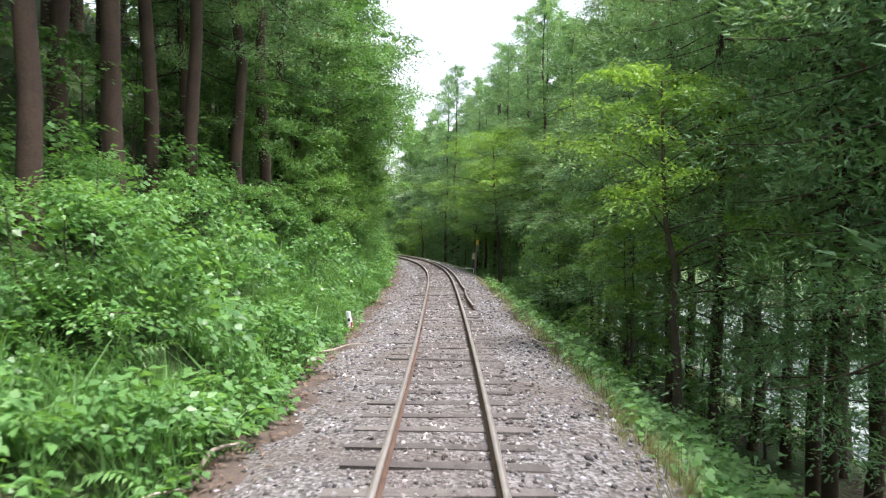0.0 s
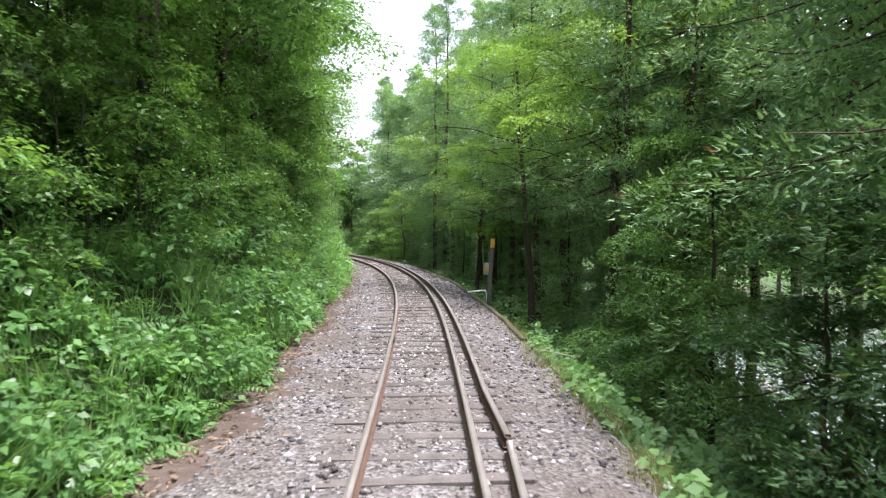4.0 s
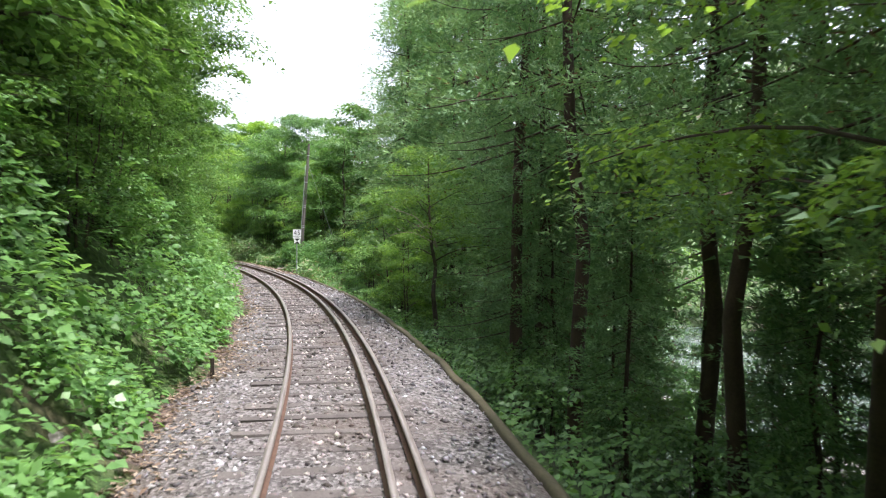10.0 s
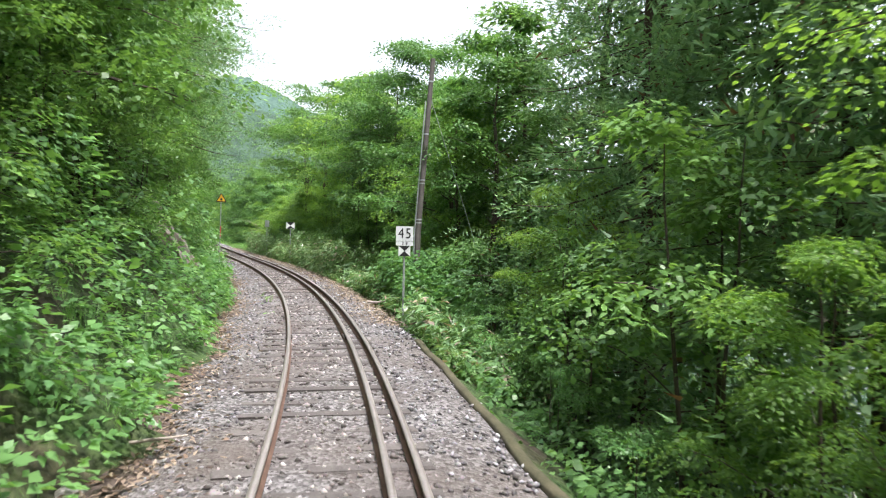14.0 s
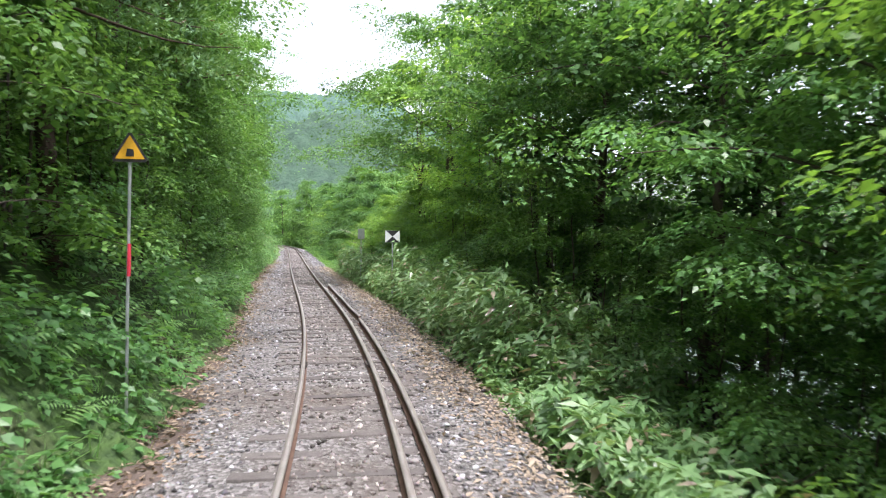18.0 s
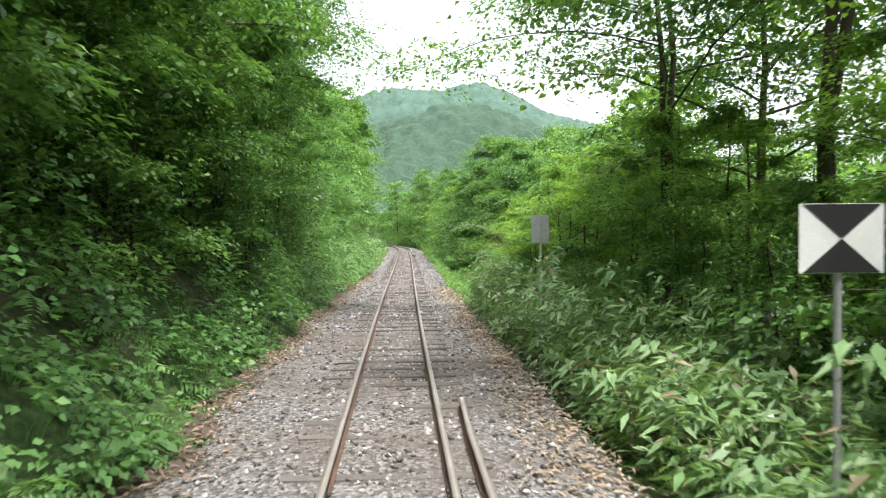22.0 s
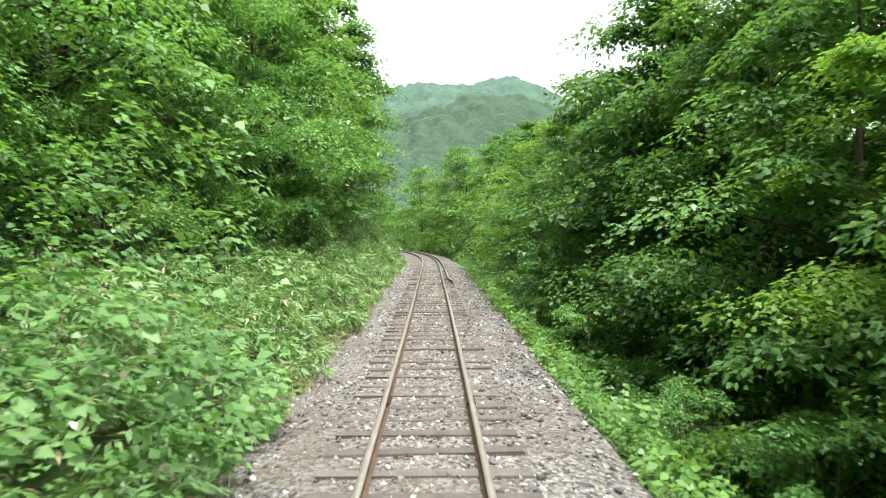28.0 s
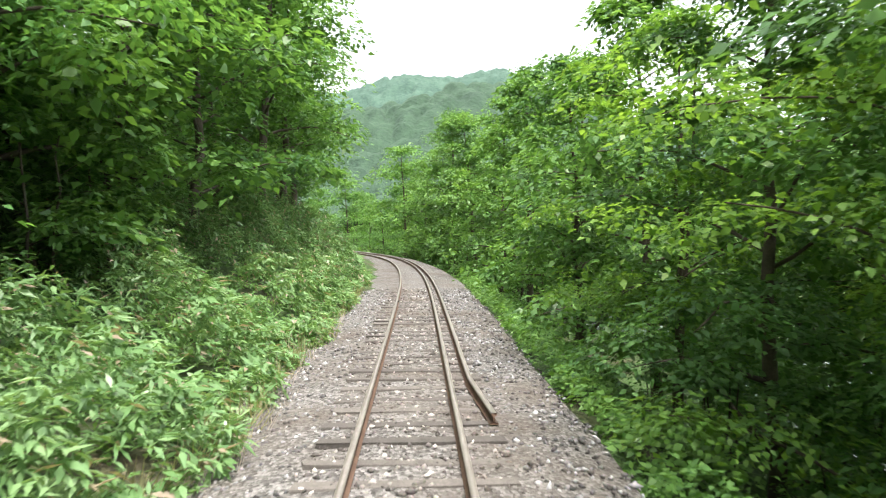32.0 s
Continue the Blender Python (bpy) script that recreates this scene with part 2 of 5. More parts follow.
def stone_material(name, tint):
    m, n, l, p = mat(name)
    g = n.new("ShaderNodeNewGeometry")
    stone = ramp(n, l, g.outputs["Random Per Island"], [(0.0, (0.045, 0.04, 0.038)), (0.4, (0.15, 0.14, 0.137)), (0.8, (0.36, 0.34, 0.333)), (1.0, (0.7, 0.68, 0.67))])
    big = noise_of(n, l, 0.55, 5)
    dirt = ramp(n, l, big.outputs[0], [(0.45, (0, 0, 0)), (0.75, (0.6, 0.6, 0.6))])
    fine = noise_of(n, l, 40, 3)
    col = mix(n, l, dirt, stone, (0.15, 0.115, 0.095))
    col = mix(n, l, 0.35, col, fine.outputs[1], "OVERLAY")
    col = mix(n, l, 1.0, col, tint, "MULTIPLY")
    l.new(col, p.inputs["Base Color"])
    p.inputs["Roughness"].default_value = 0.85
    return m


def water_material():
    m, n, l, p = mat("river_water")
    a = noise_of(n, l, 0.3, 8, 0.75)
    foam = ramp(n, l, a.outputs[0], [(0.48, (0.03, 0.05, 0.045)), (0.68, (0.38, 0.42, 0.42))])
    l.new(foam, p.inputs["Base Color"])
    p.inputs["Roughness"].default_value = 0.12
    bump(n, l, a.outputs[0], p, 0.6, 0.15)
    return m


M_LITTER = plain_material("leaf_litter", (0.042, 0.031, 0.025), (0.15, 0.113, 0.092), 0.95, 3.0, relief=1.0, fine=45, depth=0.03)
# haze over the far ridge is put into its bluer, paler canopy colour
M_HAZEWOOD = plain_material("hazed_far_canopy", (0.02, 0.055, 0.043), (0.085, 0.15, 0.11), 0.95, 0.06, relief=1.0, fine=0.45, depth=3.0)
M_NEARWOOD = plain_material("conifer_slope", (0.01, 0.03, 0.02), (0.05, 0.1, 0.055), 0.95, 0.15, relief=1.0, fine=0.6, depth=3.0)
M_SHOULDER = stone_material("shoulder_stone", (0.8, 0.83, 0.88))
M_GROUND, M_BALLAST, M_STONE, M_WATER = ground_material(), ballast_material("ballast_bed"), stone_material("ballast_stone", (0.84, 0.81, 0.78)), water_material()


# ---- mesh tools ----
def mesh_of(name, V, F, materials, mat_index=None, smooth=False):
    """A mesh from arrays: V (n, 3) and F (m, 3 or 4)."""
    V, F = np.asarray(V, np.float32), np.asarray(F, np.int32)
    me = bpy.data.meshes.new(name)
    k = F.shape[1]
    me.vertices.add(len(V))
    me.vertices.foreach_set("co", V.ravel())
    me.loops.add(F.size)
    me.loops.foreach_set("vertex_index", F.ravel())
    me.polygons.add(len(F))
    me.polygons.foreach_set("loop_start", np.arange(0, F.size, k, dtype=np.int32))
    me.polygons.foreach_set("loop_total", np.full(len(F), k, np.int32))
    for m in materials if isinstance(materials, (list, tuple)) else [materials]:
        me.materials.append(m)
    if mat_index is not None:
        me.polygons.foreach_set("material_index", np.asarray(mat_index, np.int32))
    if smooth:
        me.polygons.foreach_set("use_smooth", np.ones(len(F), bool))
    me.update(calc_edges=True)
    return me


def part(name, data, parent, label=""):
    ob = new(name, data)
    ob.parent = parent
    return tagged(ob, label)


def thing(name, m, label, category, group="", kind=""):
    ob = new(name)
    ob.matrix_world = m
    ob.empty_display_size = 0.2
    return tagged(ob, label, category, group, kind)


def bm_mesh(name, bm, material):
    me = bpy.data.meshes.new(name)
    bm.to_mesh(me)
    bm.free()
    for m in material if isinstance(material, (list, tuple)) else [material]:
        me.materials.append(m)
    return me


def box_mesh(name, size, centre, material, bevel=0.0):
    bm = bmesh.new()
    bmesh.ops.create_cube(bm, size=1.0, matrix=Matrix.Translation(centre) @ Matrix.Diagonal((*size, 1)))
    if bevel:
        bmesh.ops.bevel(bm, geom=bm.edges[:], offset=bevel, segments=2, affect="EDGES", profile=0.6)
    return bm_mesh(name, bm, material)


def rod_mesh(name, points, radii, material, sides=10):
    return mesh_of(name, *tube(points, radii, sides), material, smooth=True)


def tube(points, radii, sides=8):
    """Vertices and faces of a tapering tube along points."""
    p = np.asarray(points, float)
    r = np.broadcast_to(np.asarray(radii, float), (len(p),))
    d = np.gradient(p, axis=0)
    d /= np.linalg.norm(d, axis=1, keepdims=True) + 1e-9
    ref = np.where(np.abs(d[:, 2:3]) > 0.9, [[1.0, 0, 0]], [[0, 0, 1.0]])
    a = np.cross(d, ref)
    a /= np.linalg.norm(a, axis=1, keepdims=True) + 1e-9
    b = np.cross(d, a)
    t = np.arange(sides) * 2 * np.pi / sides
    ring = a[:, None] * np.cos(t)[None, :, None] + b[:, None] * np.sin(t)[None, :, None]
    V = (p[:, None] + ring * r[:, None, None]).reshape(-1, 3)
    i, j = np.meshgrid(np.arange(len(p) - 1), np.arange(sides), indexing="ij")
    i, j = i.ravel(), j.ravel()
    k = (j + 1) % sides
    F = np.stack([i * sides + j, i * sides + k, (i + 1) * sides + k, (i + 1) * sides + j], 1)
    return V, F


def joined(pieces):
    V, F, o = [], [], 0
    for v, f in pieces:
        V.append(v)
        F.append(np.asarray(f) + o)
        o += len(v)
    return np.concatenate(V), np.concatenate(F)


def unit(v):
    return v / (np.linalg.norm(v, axis=-1, keepdims=True) + 1e-9)


def blades(C, D, N, L, W):
    """Arrays of three-cornered leaves, for needles and for growth that stays far off."""
    D = unit(D)
    S = unit(np.cross(D, N))
    L, W = np.broadcast_to(L, len(C))[:, None], np.broadcast_to(W, len(C))[:, None]
    V = np.stack([C + S * W / 2, C + D * L, C - S * W / 2], 1).reshape(-1, 3)
    return V, np.arange(len(V)).reshape(-1, 3)


def leaves(C, D, N, L, W, fold=0.12, wide=0.42):
    """Arrays of folded four-cornered leaves: bases C, ways D, upper sides N, lengths L, widths W."""
    D = unit(D)
    S = unit(np.cross(D, N))
    N = np.cross(S, D)
    L, W = np.broadcast_to(L, len(C))[:, None], np.broadcast_to(W, len(C))[:, None]
    mid = C + D * L * wide
    V = np.stack([C, mid + S * W / 2 + N * W * fold, C + D * L - N * L * 0.12, mid - S * W / 2 + N * W * fold], 1).reshape(-1, 3)
    F = np.arange(len(V)).reshape(-1, 4)
    return V, F


def spray(rng, kind):
    """One twig's leaves, in local axes: x along the twig, z up. Returns places, ways, normals, lengths, widths."""
    if kind == "bank":  # small dense leaves of shrubs and creepers
        n = 10
        t = rng.uniform(0.0, 1, n)
        a = rng.uniform(0, 2 * np.pi, n)
        C = np.stack([t * 0.35, 0.14 * np.cos(a), 0.1 * np.sin(a)], 1)
        D = np.stack([0.7 + 0 * t, np.cos(a), 0.25 * np.sin(a) - 0.3], 1)
        N = np.stack([0.3 + rng.normal(0, 0.35, n), rng.normal(0, 0.35, n), np.ones(n)], 1)
        return C, D, N, rng.uniform(0.08, 0.17, n), rng.uniform(0.06, 0.12, n)
    if kind == "sasa":  # long pointed blades in a fan
        n = 8
        a = rng.uniform(-2.2, 2.2, n)
        C = np.stack([rng.uniform(0, 0.15, n), rng.normal(0, 0.04, n), rng.uniform(-0.2, 0.05, n)], 1)
        D = np.stack([np.cos(a), np.sin(a), -0.25 + rng.normal(0, 0.3, n)], 1)
        N = np.stack([rng.normal(0, 0.3, n), rng.normal(0, 0.3, n), np.ones(n)], 1)
        return C, D, N, rng.uniform(0.16, 0.29, n), rng.uniform(0.045, 0.085, n)
    if kind == "fern":  # a frond
        n = 22
        t = np.repeat(np.linspace(0.08, 0.98, n // 2), 2)
        side = np.tile([1.0, -1.0], n // 2)
        C = np.stack([t * 0.8, 0 * t, 0.35 * t - 0.5 * t**2], 1)
        D = np.stack([0.45 + 0 * t, side, -0.2 + rng.normal(0, 0.08, n)], 1)
        N = np.stack([0.2 + 0 * t, 0 * t, np.ones(n)], 1)
        return C, D, N, 0.26 * (1.05 - t) + 0.04, 0.05 * (1.2 - t) + 0.01
    if kind == "stem":  # bare upright stalks
        n = 3
        a = rng.uniform(0, 2 * np.pi, n)
        C = np.stack([rng.normal(0, 0.05, n), rng.normal(0, 0.05, n), 0 * a], 1)
        D = np.stack([0.12 * np.cos(a), 0.12 * np.sin(a), np.ones(n)], 1)
        return C, D, np.stack([np.cos(a), np.sin(a), 0 * a], 1), rng.uniform(0.3, 0.65, n), rng.uniform(0.012, 0.02, n)
    # grass: upright thin blades
    n = 9
    a = rng.uniform(0, 2 * np.pi, n)
    C = np.stack([rng.normal(0, 0.06, n), rng.normal(0, 0.06, n), 0 * a], 1)
    D = np.stack([0.45 * np.cos(a), 0.45 * np.sin(a), np.ones(n)], 1)
    N = np.stack([np.cos(a), np.sin(a), 0.2 + 0 * a], 1)
    return C, D, N, rng.uniform(0.2, 0.5, n), rng.uniform(0.012, 0.022, n)


def foliage(rng, kind, places, ways, ups, sizes):
    """Sprays of one kind set at places, along ways, upper side ups."""
    protos = [spray(rng, kind) for _ in range(6)]
    X = unit(ways)
    Y = unit(np.cross(ups, X))
    Z = np.cross(X, Y)
    sizes = np.broadcast_to(sizes, len(places))
    which = rng.integers(0, 6, len(places))
    out = []
    for q, (C, D, N, L, W) in enumerate(protos):
        m = which == q
        if not m.any():
            continue
        B = np.stack([X[m], Y[m], Z[m]], 1)  # rows: local axes in the world
        sz = sizes[m][:, None, None]
        c = places[m][:, None] + np.einsum("kj,mji->mki", C, B) * sz
        d, nn = np.einsum("kj,mji->mki", D, B), np.einsum("kj,mji->mki", N, B)
        k = len(C)
        make = blades if kind in ("grass", "stem") else leaves
        out.append(make(c.reshape(-1, 3), d.reshape(-1, 3), nn.reshape(-1, 3), (L[None] * sizes[m][:, None]).ravel(), (W[None] * sizes[m][:, None]).ravel()))
    return joined(out)


# ---- the lie of the land ----
def smooth(x, a, b):
    t = np.clip((np.asarray(x, float) - a) / (b - a), 0, 1)
    return t * t * (3 - 2 * t)


def wave(x, *terms):
    return sum(a * np.sin(f * np.asarray(x, float) + p) for a, f, p in terms)


S_KEYS = [-60, 0, 20, 40, 60, 75, 85, 100, 115, 130, 142, 150, 165, 180, 200, 330]
FOOT_L = [-2.3, -2.35, -2.6, -2.85, -2.3, -2.1, -2.35, -2.45, -2.7, -2.7, -2.45, -2.0, -2.0, -2.1, -2.2, -2.2]
EDGE_R = [2.3, 2.3, 2.2, 2.1, 2.05, 2.05, 2.0, 2.1, 2.3, 2.1, 2.0, 2.0, 2.0, 2.1, 2.2, 2.2]
RISE_L = [0.8, 0.75, 0.85, 1.1, 1.3, 1.3, 1.3, 1.2, 1.1, 1.1, 0.9, 0.22, 0.12, 0.2, 0.8, 0.8]
DROP_R = [0.7, 0.7, 0.8, 0.9, 0.95, 0.9, 0.6, 0.2, 0.15, 0.4, 0.7, 0.8, 0.7, 0.5, 0.5, 0.5]


def foot_l(s):
    return np.interp(s, S_KEYS, FOOT_L) + wave(s, (0.12, 0.9, 0), (0.08, 2.3, 1))


def edge_r(s):
    return np.interp(s, S_KEYS, EDGE_R) + wave(s, (0.03, 0.5, 2), (0.015, 1.9, 0))


def river_l(s):
    """Where the water begins on the valley side."""
    return np.interp(s, [30, 48, 62, 88, 100], [14, 13, 10.2, 10.2, 14.5])


def land(s, u):
    """Height of the ground (rail heads are at 0)."""
    s, u = np.asarray(s, float), np.asarray(u, float)
    left = np.maximum(foot_l(s) - u, 0)
    rise, drop = np.interp(s, S_KEYS, RISE_L), np.interp(s, S_KEYS, DROP_R)
    bank = rise * np.minimum(left, 4.5) + 0.75 * np.maximum(left - 4.5, 0) * smooth(left, 4.5, 8)
    bank = np.where(bank > 30, 30 + (bank - 30) * 0.35, bank)
    right = np.maximum(u - edge_r(s) - 0.15, 0)
    shelf = 3.0 + 12 * smooth(s, 86, 98) * (1 - smooth(s, 118, 134))
    shore = river_l(s)
    fall = drop * np.minimum(right, 3.0) + (4.3 - 3 * drop) * smooth(right, 3.0, shelf + 3.0) + 1.4 * smooth(u, shore - 2.0, shore + 1.5)
    over = np.maximum(right - 30, 0)
    far = 0.12 * np.minimum(over, 60) + 0.5 * np.maximum(over - 60, 0) * smooth(over, 60, 120)
    far = np.where(far > 70, 70 + (far - 70) * 0.2, far)
    z = -0.36 + bank - fall + far
    rough = wave(s, (0.08, 1.7, 0.3), (0.06, 3.9, 2)) * wave(u, (0.8, 1.3, 0), (0.5, 3.1, 1))
    return z + rough * smooth(left + right, 0.2, 1.5)


def nearest(x, y):
    """s and u of places in the world."""
    k = np.arange(0, len(TS), 2)
    s, u = np.empty(len(x)), np.empty(len(x))
    for a in range(0, len(x), 4000):
        b = slice(a, a + 4000)
        i = k[np.argmin((x[b, None] - TX[k]) ** 2 + (y[b, None] - TY[k]) ** 2, axis=1)]
        dx, dy = x[b] - TX[i], y[b] - TY[i]
        s[b] = TS[i] + (-np.sin(TH[i]) * dx + np.cos(TH[i]) * dy)
        side = np.cos(TH[i]) * dx + np.sin(TH[i]) * dy
        u[b] = np.where(np.hypot(dx, dy) > np.abs(side) + 3, np.sign(side) * np.hypot(dx, dy), side)
    return s, u


END = at(168.0, 0.0)
HEAD = heading(168.0)


def hills(x, y):
    """Wooded ridges beyond the valley, ahead of the line's end."""
    dx, dy = x - END[0], y - END[1]
    a, c = HEAD + radians(-0.5), HEAD + radians(4)
    f1, r1 = -np.sin(a) * dx + np.cos(a) * dy, np.cos(a) * dx + np.sin(a) * dy
    near = (62 + 7 * np.sin(r1 / 22.0)) * np.exp(-(((f1 - 340) / 90) ** 2)) * np.exp(-((r1 / 260) ** 2))
    far = (140 + 10 * np.sin(r1 / 45.0) + 5 * np.sin(r1 / 17.0 + f1 / 40)) * np.exp(-(((f1 - 640) / 130) ** 2)) * np.exp(-(((r1 + 30) / 420) ** 2))
    return near + far


def height(x, y):
    s, u = nearest(x, y)
    z = land(s, u)
    d = np.hypot(x - END[0], y - END[1])
    blend = smooth(d, 120, 240) * smooth(-np.sin(HEAD) * (x - END[0]) + np.cos(HEAD) * (y - END[1]), 60, 160)
    return z * (1 - blend) + (hills(x, y) - 2) * blend


def axis_steps(lo, hi, step, far):
    inner = np.arange(lo, hi + step / 2, step)
    grow = step * np.cumsum(1.16 ** np.arange(1, 60))
    grow = grow[grow < far]
    return np.concatenate([lo - grow[::-1], inner, hi + grow])


gx, gy = axis_steps(-90, 24, 1.0, 1600), axis_steps(-14, 200, 1.0, 1600)
GX, GY = np.meshgrid(gx, gy, indexing="ij")
GZ = height(GX.ravel(), GY.ravel())
i, j = np.meshgrid(np.arange(len(gx) - 1), np.arange(len(gy) - 1), indexing="ij")
c = (i * len(gy) + j).ravel()
tagged(new("ground", mesh_of("ground", np.stack([GX.ravel(), GY.ravel(), GZ], 1), np.stack([c, c + len(gy), c + len(gy) + 1, c + 1], 1), M_GROUND, smooth=True)),
       "dark forest soil on steep banks beside the line", "ground", kind="structure")


def strip(name, s0, s1, step, us, zs, material, label, category, kind="structure"):
    """A band along the line: us and zs are functions of s giving equal-length rows."""
    ss = np.arange(s0, s1 + step / 2, step)
    U, Z = np.array([us(s) for s in ss]), np.array([zs(s) for s in ss])
    k = U.shape[1]
    V = at(np.repeat(ss, k), U.ravel(), Z.ravel())
    a, b = np.meshgrid(np.arange(len(ss) - 1), np.arange(k - 1), indexing="ij")
    q = (a * k + b).ravel()
    return tagged(new(name, mesh_of(name, V, np.stack([q, q + 1, q + k + 1, q + k], 1), material, smooth=True)), label, category, kind=kind)


BED = np.array([0, 0.1, 0.22, 0.34, 0.42, 0.5, 0.58, 0.66, 0.78, 0.9, 1.0])


def bed_u(s):
    a, b = float(foot_l(s)) - 0.35, float(edge_r(s)) + 0.1
    return a + (b - a) * BED


def bed_z(s):
    z = np.array([-0.34, -0.26, -0.2, -0.175, -0.165, -0.165, -0.165, -0.17, -0.18, -0.2, -0.3])
    return z + wave(s, (0.012, 2.0, 0), (0.01, 5.1, 1)) * np.sin(np.arange(11) * 2.1 + s * 1.3)


strip("ballast_bed", -14, 262, 0.4, bed_u, bed_z, M_BALLAST, "grey crushed-stone ballast bed with rusty dirt", "ballast")
strip("river", -60, 300, 4.0, lambda s: np.concatenate([[float(river_l(s)) - 0.6], np.linspace(16, 34.0, 4)]), lambda s: np.array([-5.15] * 5), M_WATER,
      "pale shallow river with white riffles", "river")

# ---- track ----
RAIL_U = 0.565
PROFILE = np.array([(-0.032, 0), (0.032, 0), (0.034, -0.03), (0.009, -0.045), (0.008, -0.11), (0.055, -0.128), (0.055, -0.14),
                    (-0.055, -0.14), (-0.055, -0.128), (-0.008, -0.11), (-0.009, -0.045), (-0.034, -0.03)])


def rail_mesh(name, line, tops=True):
    """A rolled rail along (s, u, z) places."""
    ss, uu, zz = (np.array(q, float) for q in zip(*line))
    k = len(PROFILE)
    V = at(np.repeat(ss, k), (uu[:, None] + PROFILE[:, 0]).ravel(), (zz[:, None] + PROFILE[:, 1]).ravel())
    a, b = np.meshgrid(np.arange(len(ss) - 1), np.arange(k), indexing="ij")
    a, b = a.ravel(), b.ravel()
    F = np.stack([a * k + b, a * k + (b + 1) % k, (a + 1) * k + (b + 1) % k, (a + 1) * k + b], 1)
    ends = [[0, 1, 2, 11], [11, 2, 3, 10], [10, 3, 4, 9], [9, 4, 5, 8], [8, 5, 6, 7]]
    e = np.array(ends)
    F = np.concatenate([F, e, e[:, ::-1] + (len(ss) - 1) * k])
    top = np.zeros(len(F), int)
    top[: len(a)] = ((b == 0) | (b == 1) | (b == 11)) * (1 if tops else 0)
    return mesh_of(name, V, F, [M_RAIL, M_RAILTOP], top)


track = thing("railway_track", pose(0, 0, 0), "narrow-gauge single track with worn rails on grey sleepers", "railway track", kind="structure")
part("rail", rail_mesh("rail", [(s, -RAIL_U, 0) for s in np.arange(-14, 262, 0.5)]), track, "running rail with a worn bright head")
part("rail", rail_mesh("rail", [(s, RAIL_U, 0) for s in np.arange(-14, 262, 0.5)]), track, "running rail with a worn bright head")


def guard(s0, s1, flare0, flare1):
    line = []
    for s in np.arange(s0, s1 + 0.01, 0.5):
        u = 0.86 + 0.22 * max(0, 1 - (s - s0) / 2.0) * flare0 + 0.2 * max(0, 1 - (s1 - s) / 1.6) * flare1
        line.append((s, u, -0.005))
    return rail_mesh("guard_rail", line, True)


part("guard_rail", guard(20.5, 26.6, 0.3, 0.3), track, "rust-brown guard rail bent outwards at its end")
part("guard_rail", guard(26.7, 109.6, 0.3, 0), track, "rust-brown guard rail beside the outer rail")
part("guard_rail", guard(109.7, 121.8, 0.25, 0.2), track, "rust-brown guard rail, bent outwards at its end")
part("guard_rail", guard(176.2, 250.0, 0.65, 0), track, "rust-brown guard rail bent outwards at its end")

# fishplates with bolts at the rail joints
bm = bmesh.new()
for x in (-0.03, 0.03):
    bmesh.ops.create_cube(bm, size=1, matrix=Matrix.Translation((x, 0, -0.075)) @ Matrix.Diagonal((0.02, 0.5, 0.065, 1)))
    for y in (-0.18, -0.06, 0.06, 0.18):
        bmesh.ops.create_cone(bm, cap_ends=True, segments=6, radius1=0.02, radius2=0.018, depth=0.03, matrix=Matrix.Translation((x * 1.7, y, -0.075)) @ Euler((0, radians(90), 0)).to_matrix().to_4x4())
M_JOINT = plain_material("oily_joint_steel", (0.015, 0.012, 0.01), (0.06, 0.045, 0.035), 0.6, 12.0, metal=0.3)
joint_me = bm_mesh("fishplate", bm, M_JOINT)
for s in (-1.4, 16.0, 33.2, 50.5, 68.0, 85.7, 103.4, 118.5, 136.2, 153.9, 172.3, 190.0):
    for u in (-RAIL_U, RAIL_U):
        ob = part("fishplate", joint_me, track)
        ob.matrix_local = Matrix.Translation(at(s, u, 0)) @ pose(0, 0, 0, 0, 0, math.degrees(heading(s)))

# stones of the ballast: joined, too many to count
rng = np.random.default_rng(5)
ICO = np.array([(1, 0, 0), (-1, 0, 0), (0, 1, 0), (0, -1, 0), (0, 0, 1), (0, 0, -1)], float)
ICF = np.array([(0, 2, 4), (2, 1, 4), (1, 3, 4), (3, 0, 4), (2, 0, 5), (1, 2, 5), (3, 1, 5), (0, 3, 5)])


def stones(rng, places, size, flat=0.7):
    n = len(places)
    r = ICO[None] * rng.uniform(0.55, 1.25, (n, 6, 1)) + rng.normal(0, 0.22, (n, 6, 3))
    r *= (np.broadcast_to(size, n)[:, None] * np.stack([rng.uniform(0.7, 1.3, n), rng.uniform(0.7, 1.3, n), np.full(n, flat)], 1))[:, None]
    a = rng.uniform(0, 2 * np.pi, n)
    x, y = r[..., 0] * np.cos(a)[:, None] - r[..., 1] * np.sin(a)[:, None], r[..., 0] * np.sin(a)[:, None] + r[..., 1] * np.cos(a)[:, None]
    V = places[:, None] + np.stack([x, y, r[..., 2]], -1)
    F = ICF[None] + 6 * np.arange(n)[:, None, None]
    return V.reshape(-1, 3), F.reshape(-1, 3)


n = 52000
s = rng.uniform(-2, 196, n)
w = rng.beta(1.1, 1.1, n)
lo, hi = foot_l(s) - 0.3, edge_r(s) + 0.15
u = lo + (hi - lo) * w
keep = np.minimum(np.abs(u - RAIL_U), np.abs(u + RAIL_U)) > 0.06
s, u = s[keep], u[keep]
z = np.interp(w[keep], BED, [-0.34, -0.26, -0.2, -0.175, -0.165, -0.165, -0.165, -0.17, -0.18, -0.2, -0.3])
V, F = stones(rng, at(s, u, z + rng.uniform(-0.006, 0.014, len(s))), rng.uniform(0.024, 0.05, len(s)))
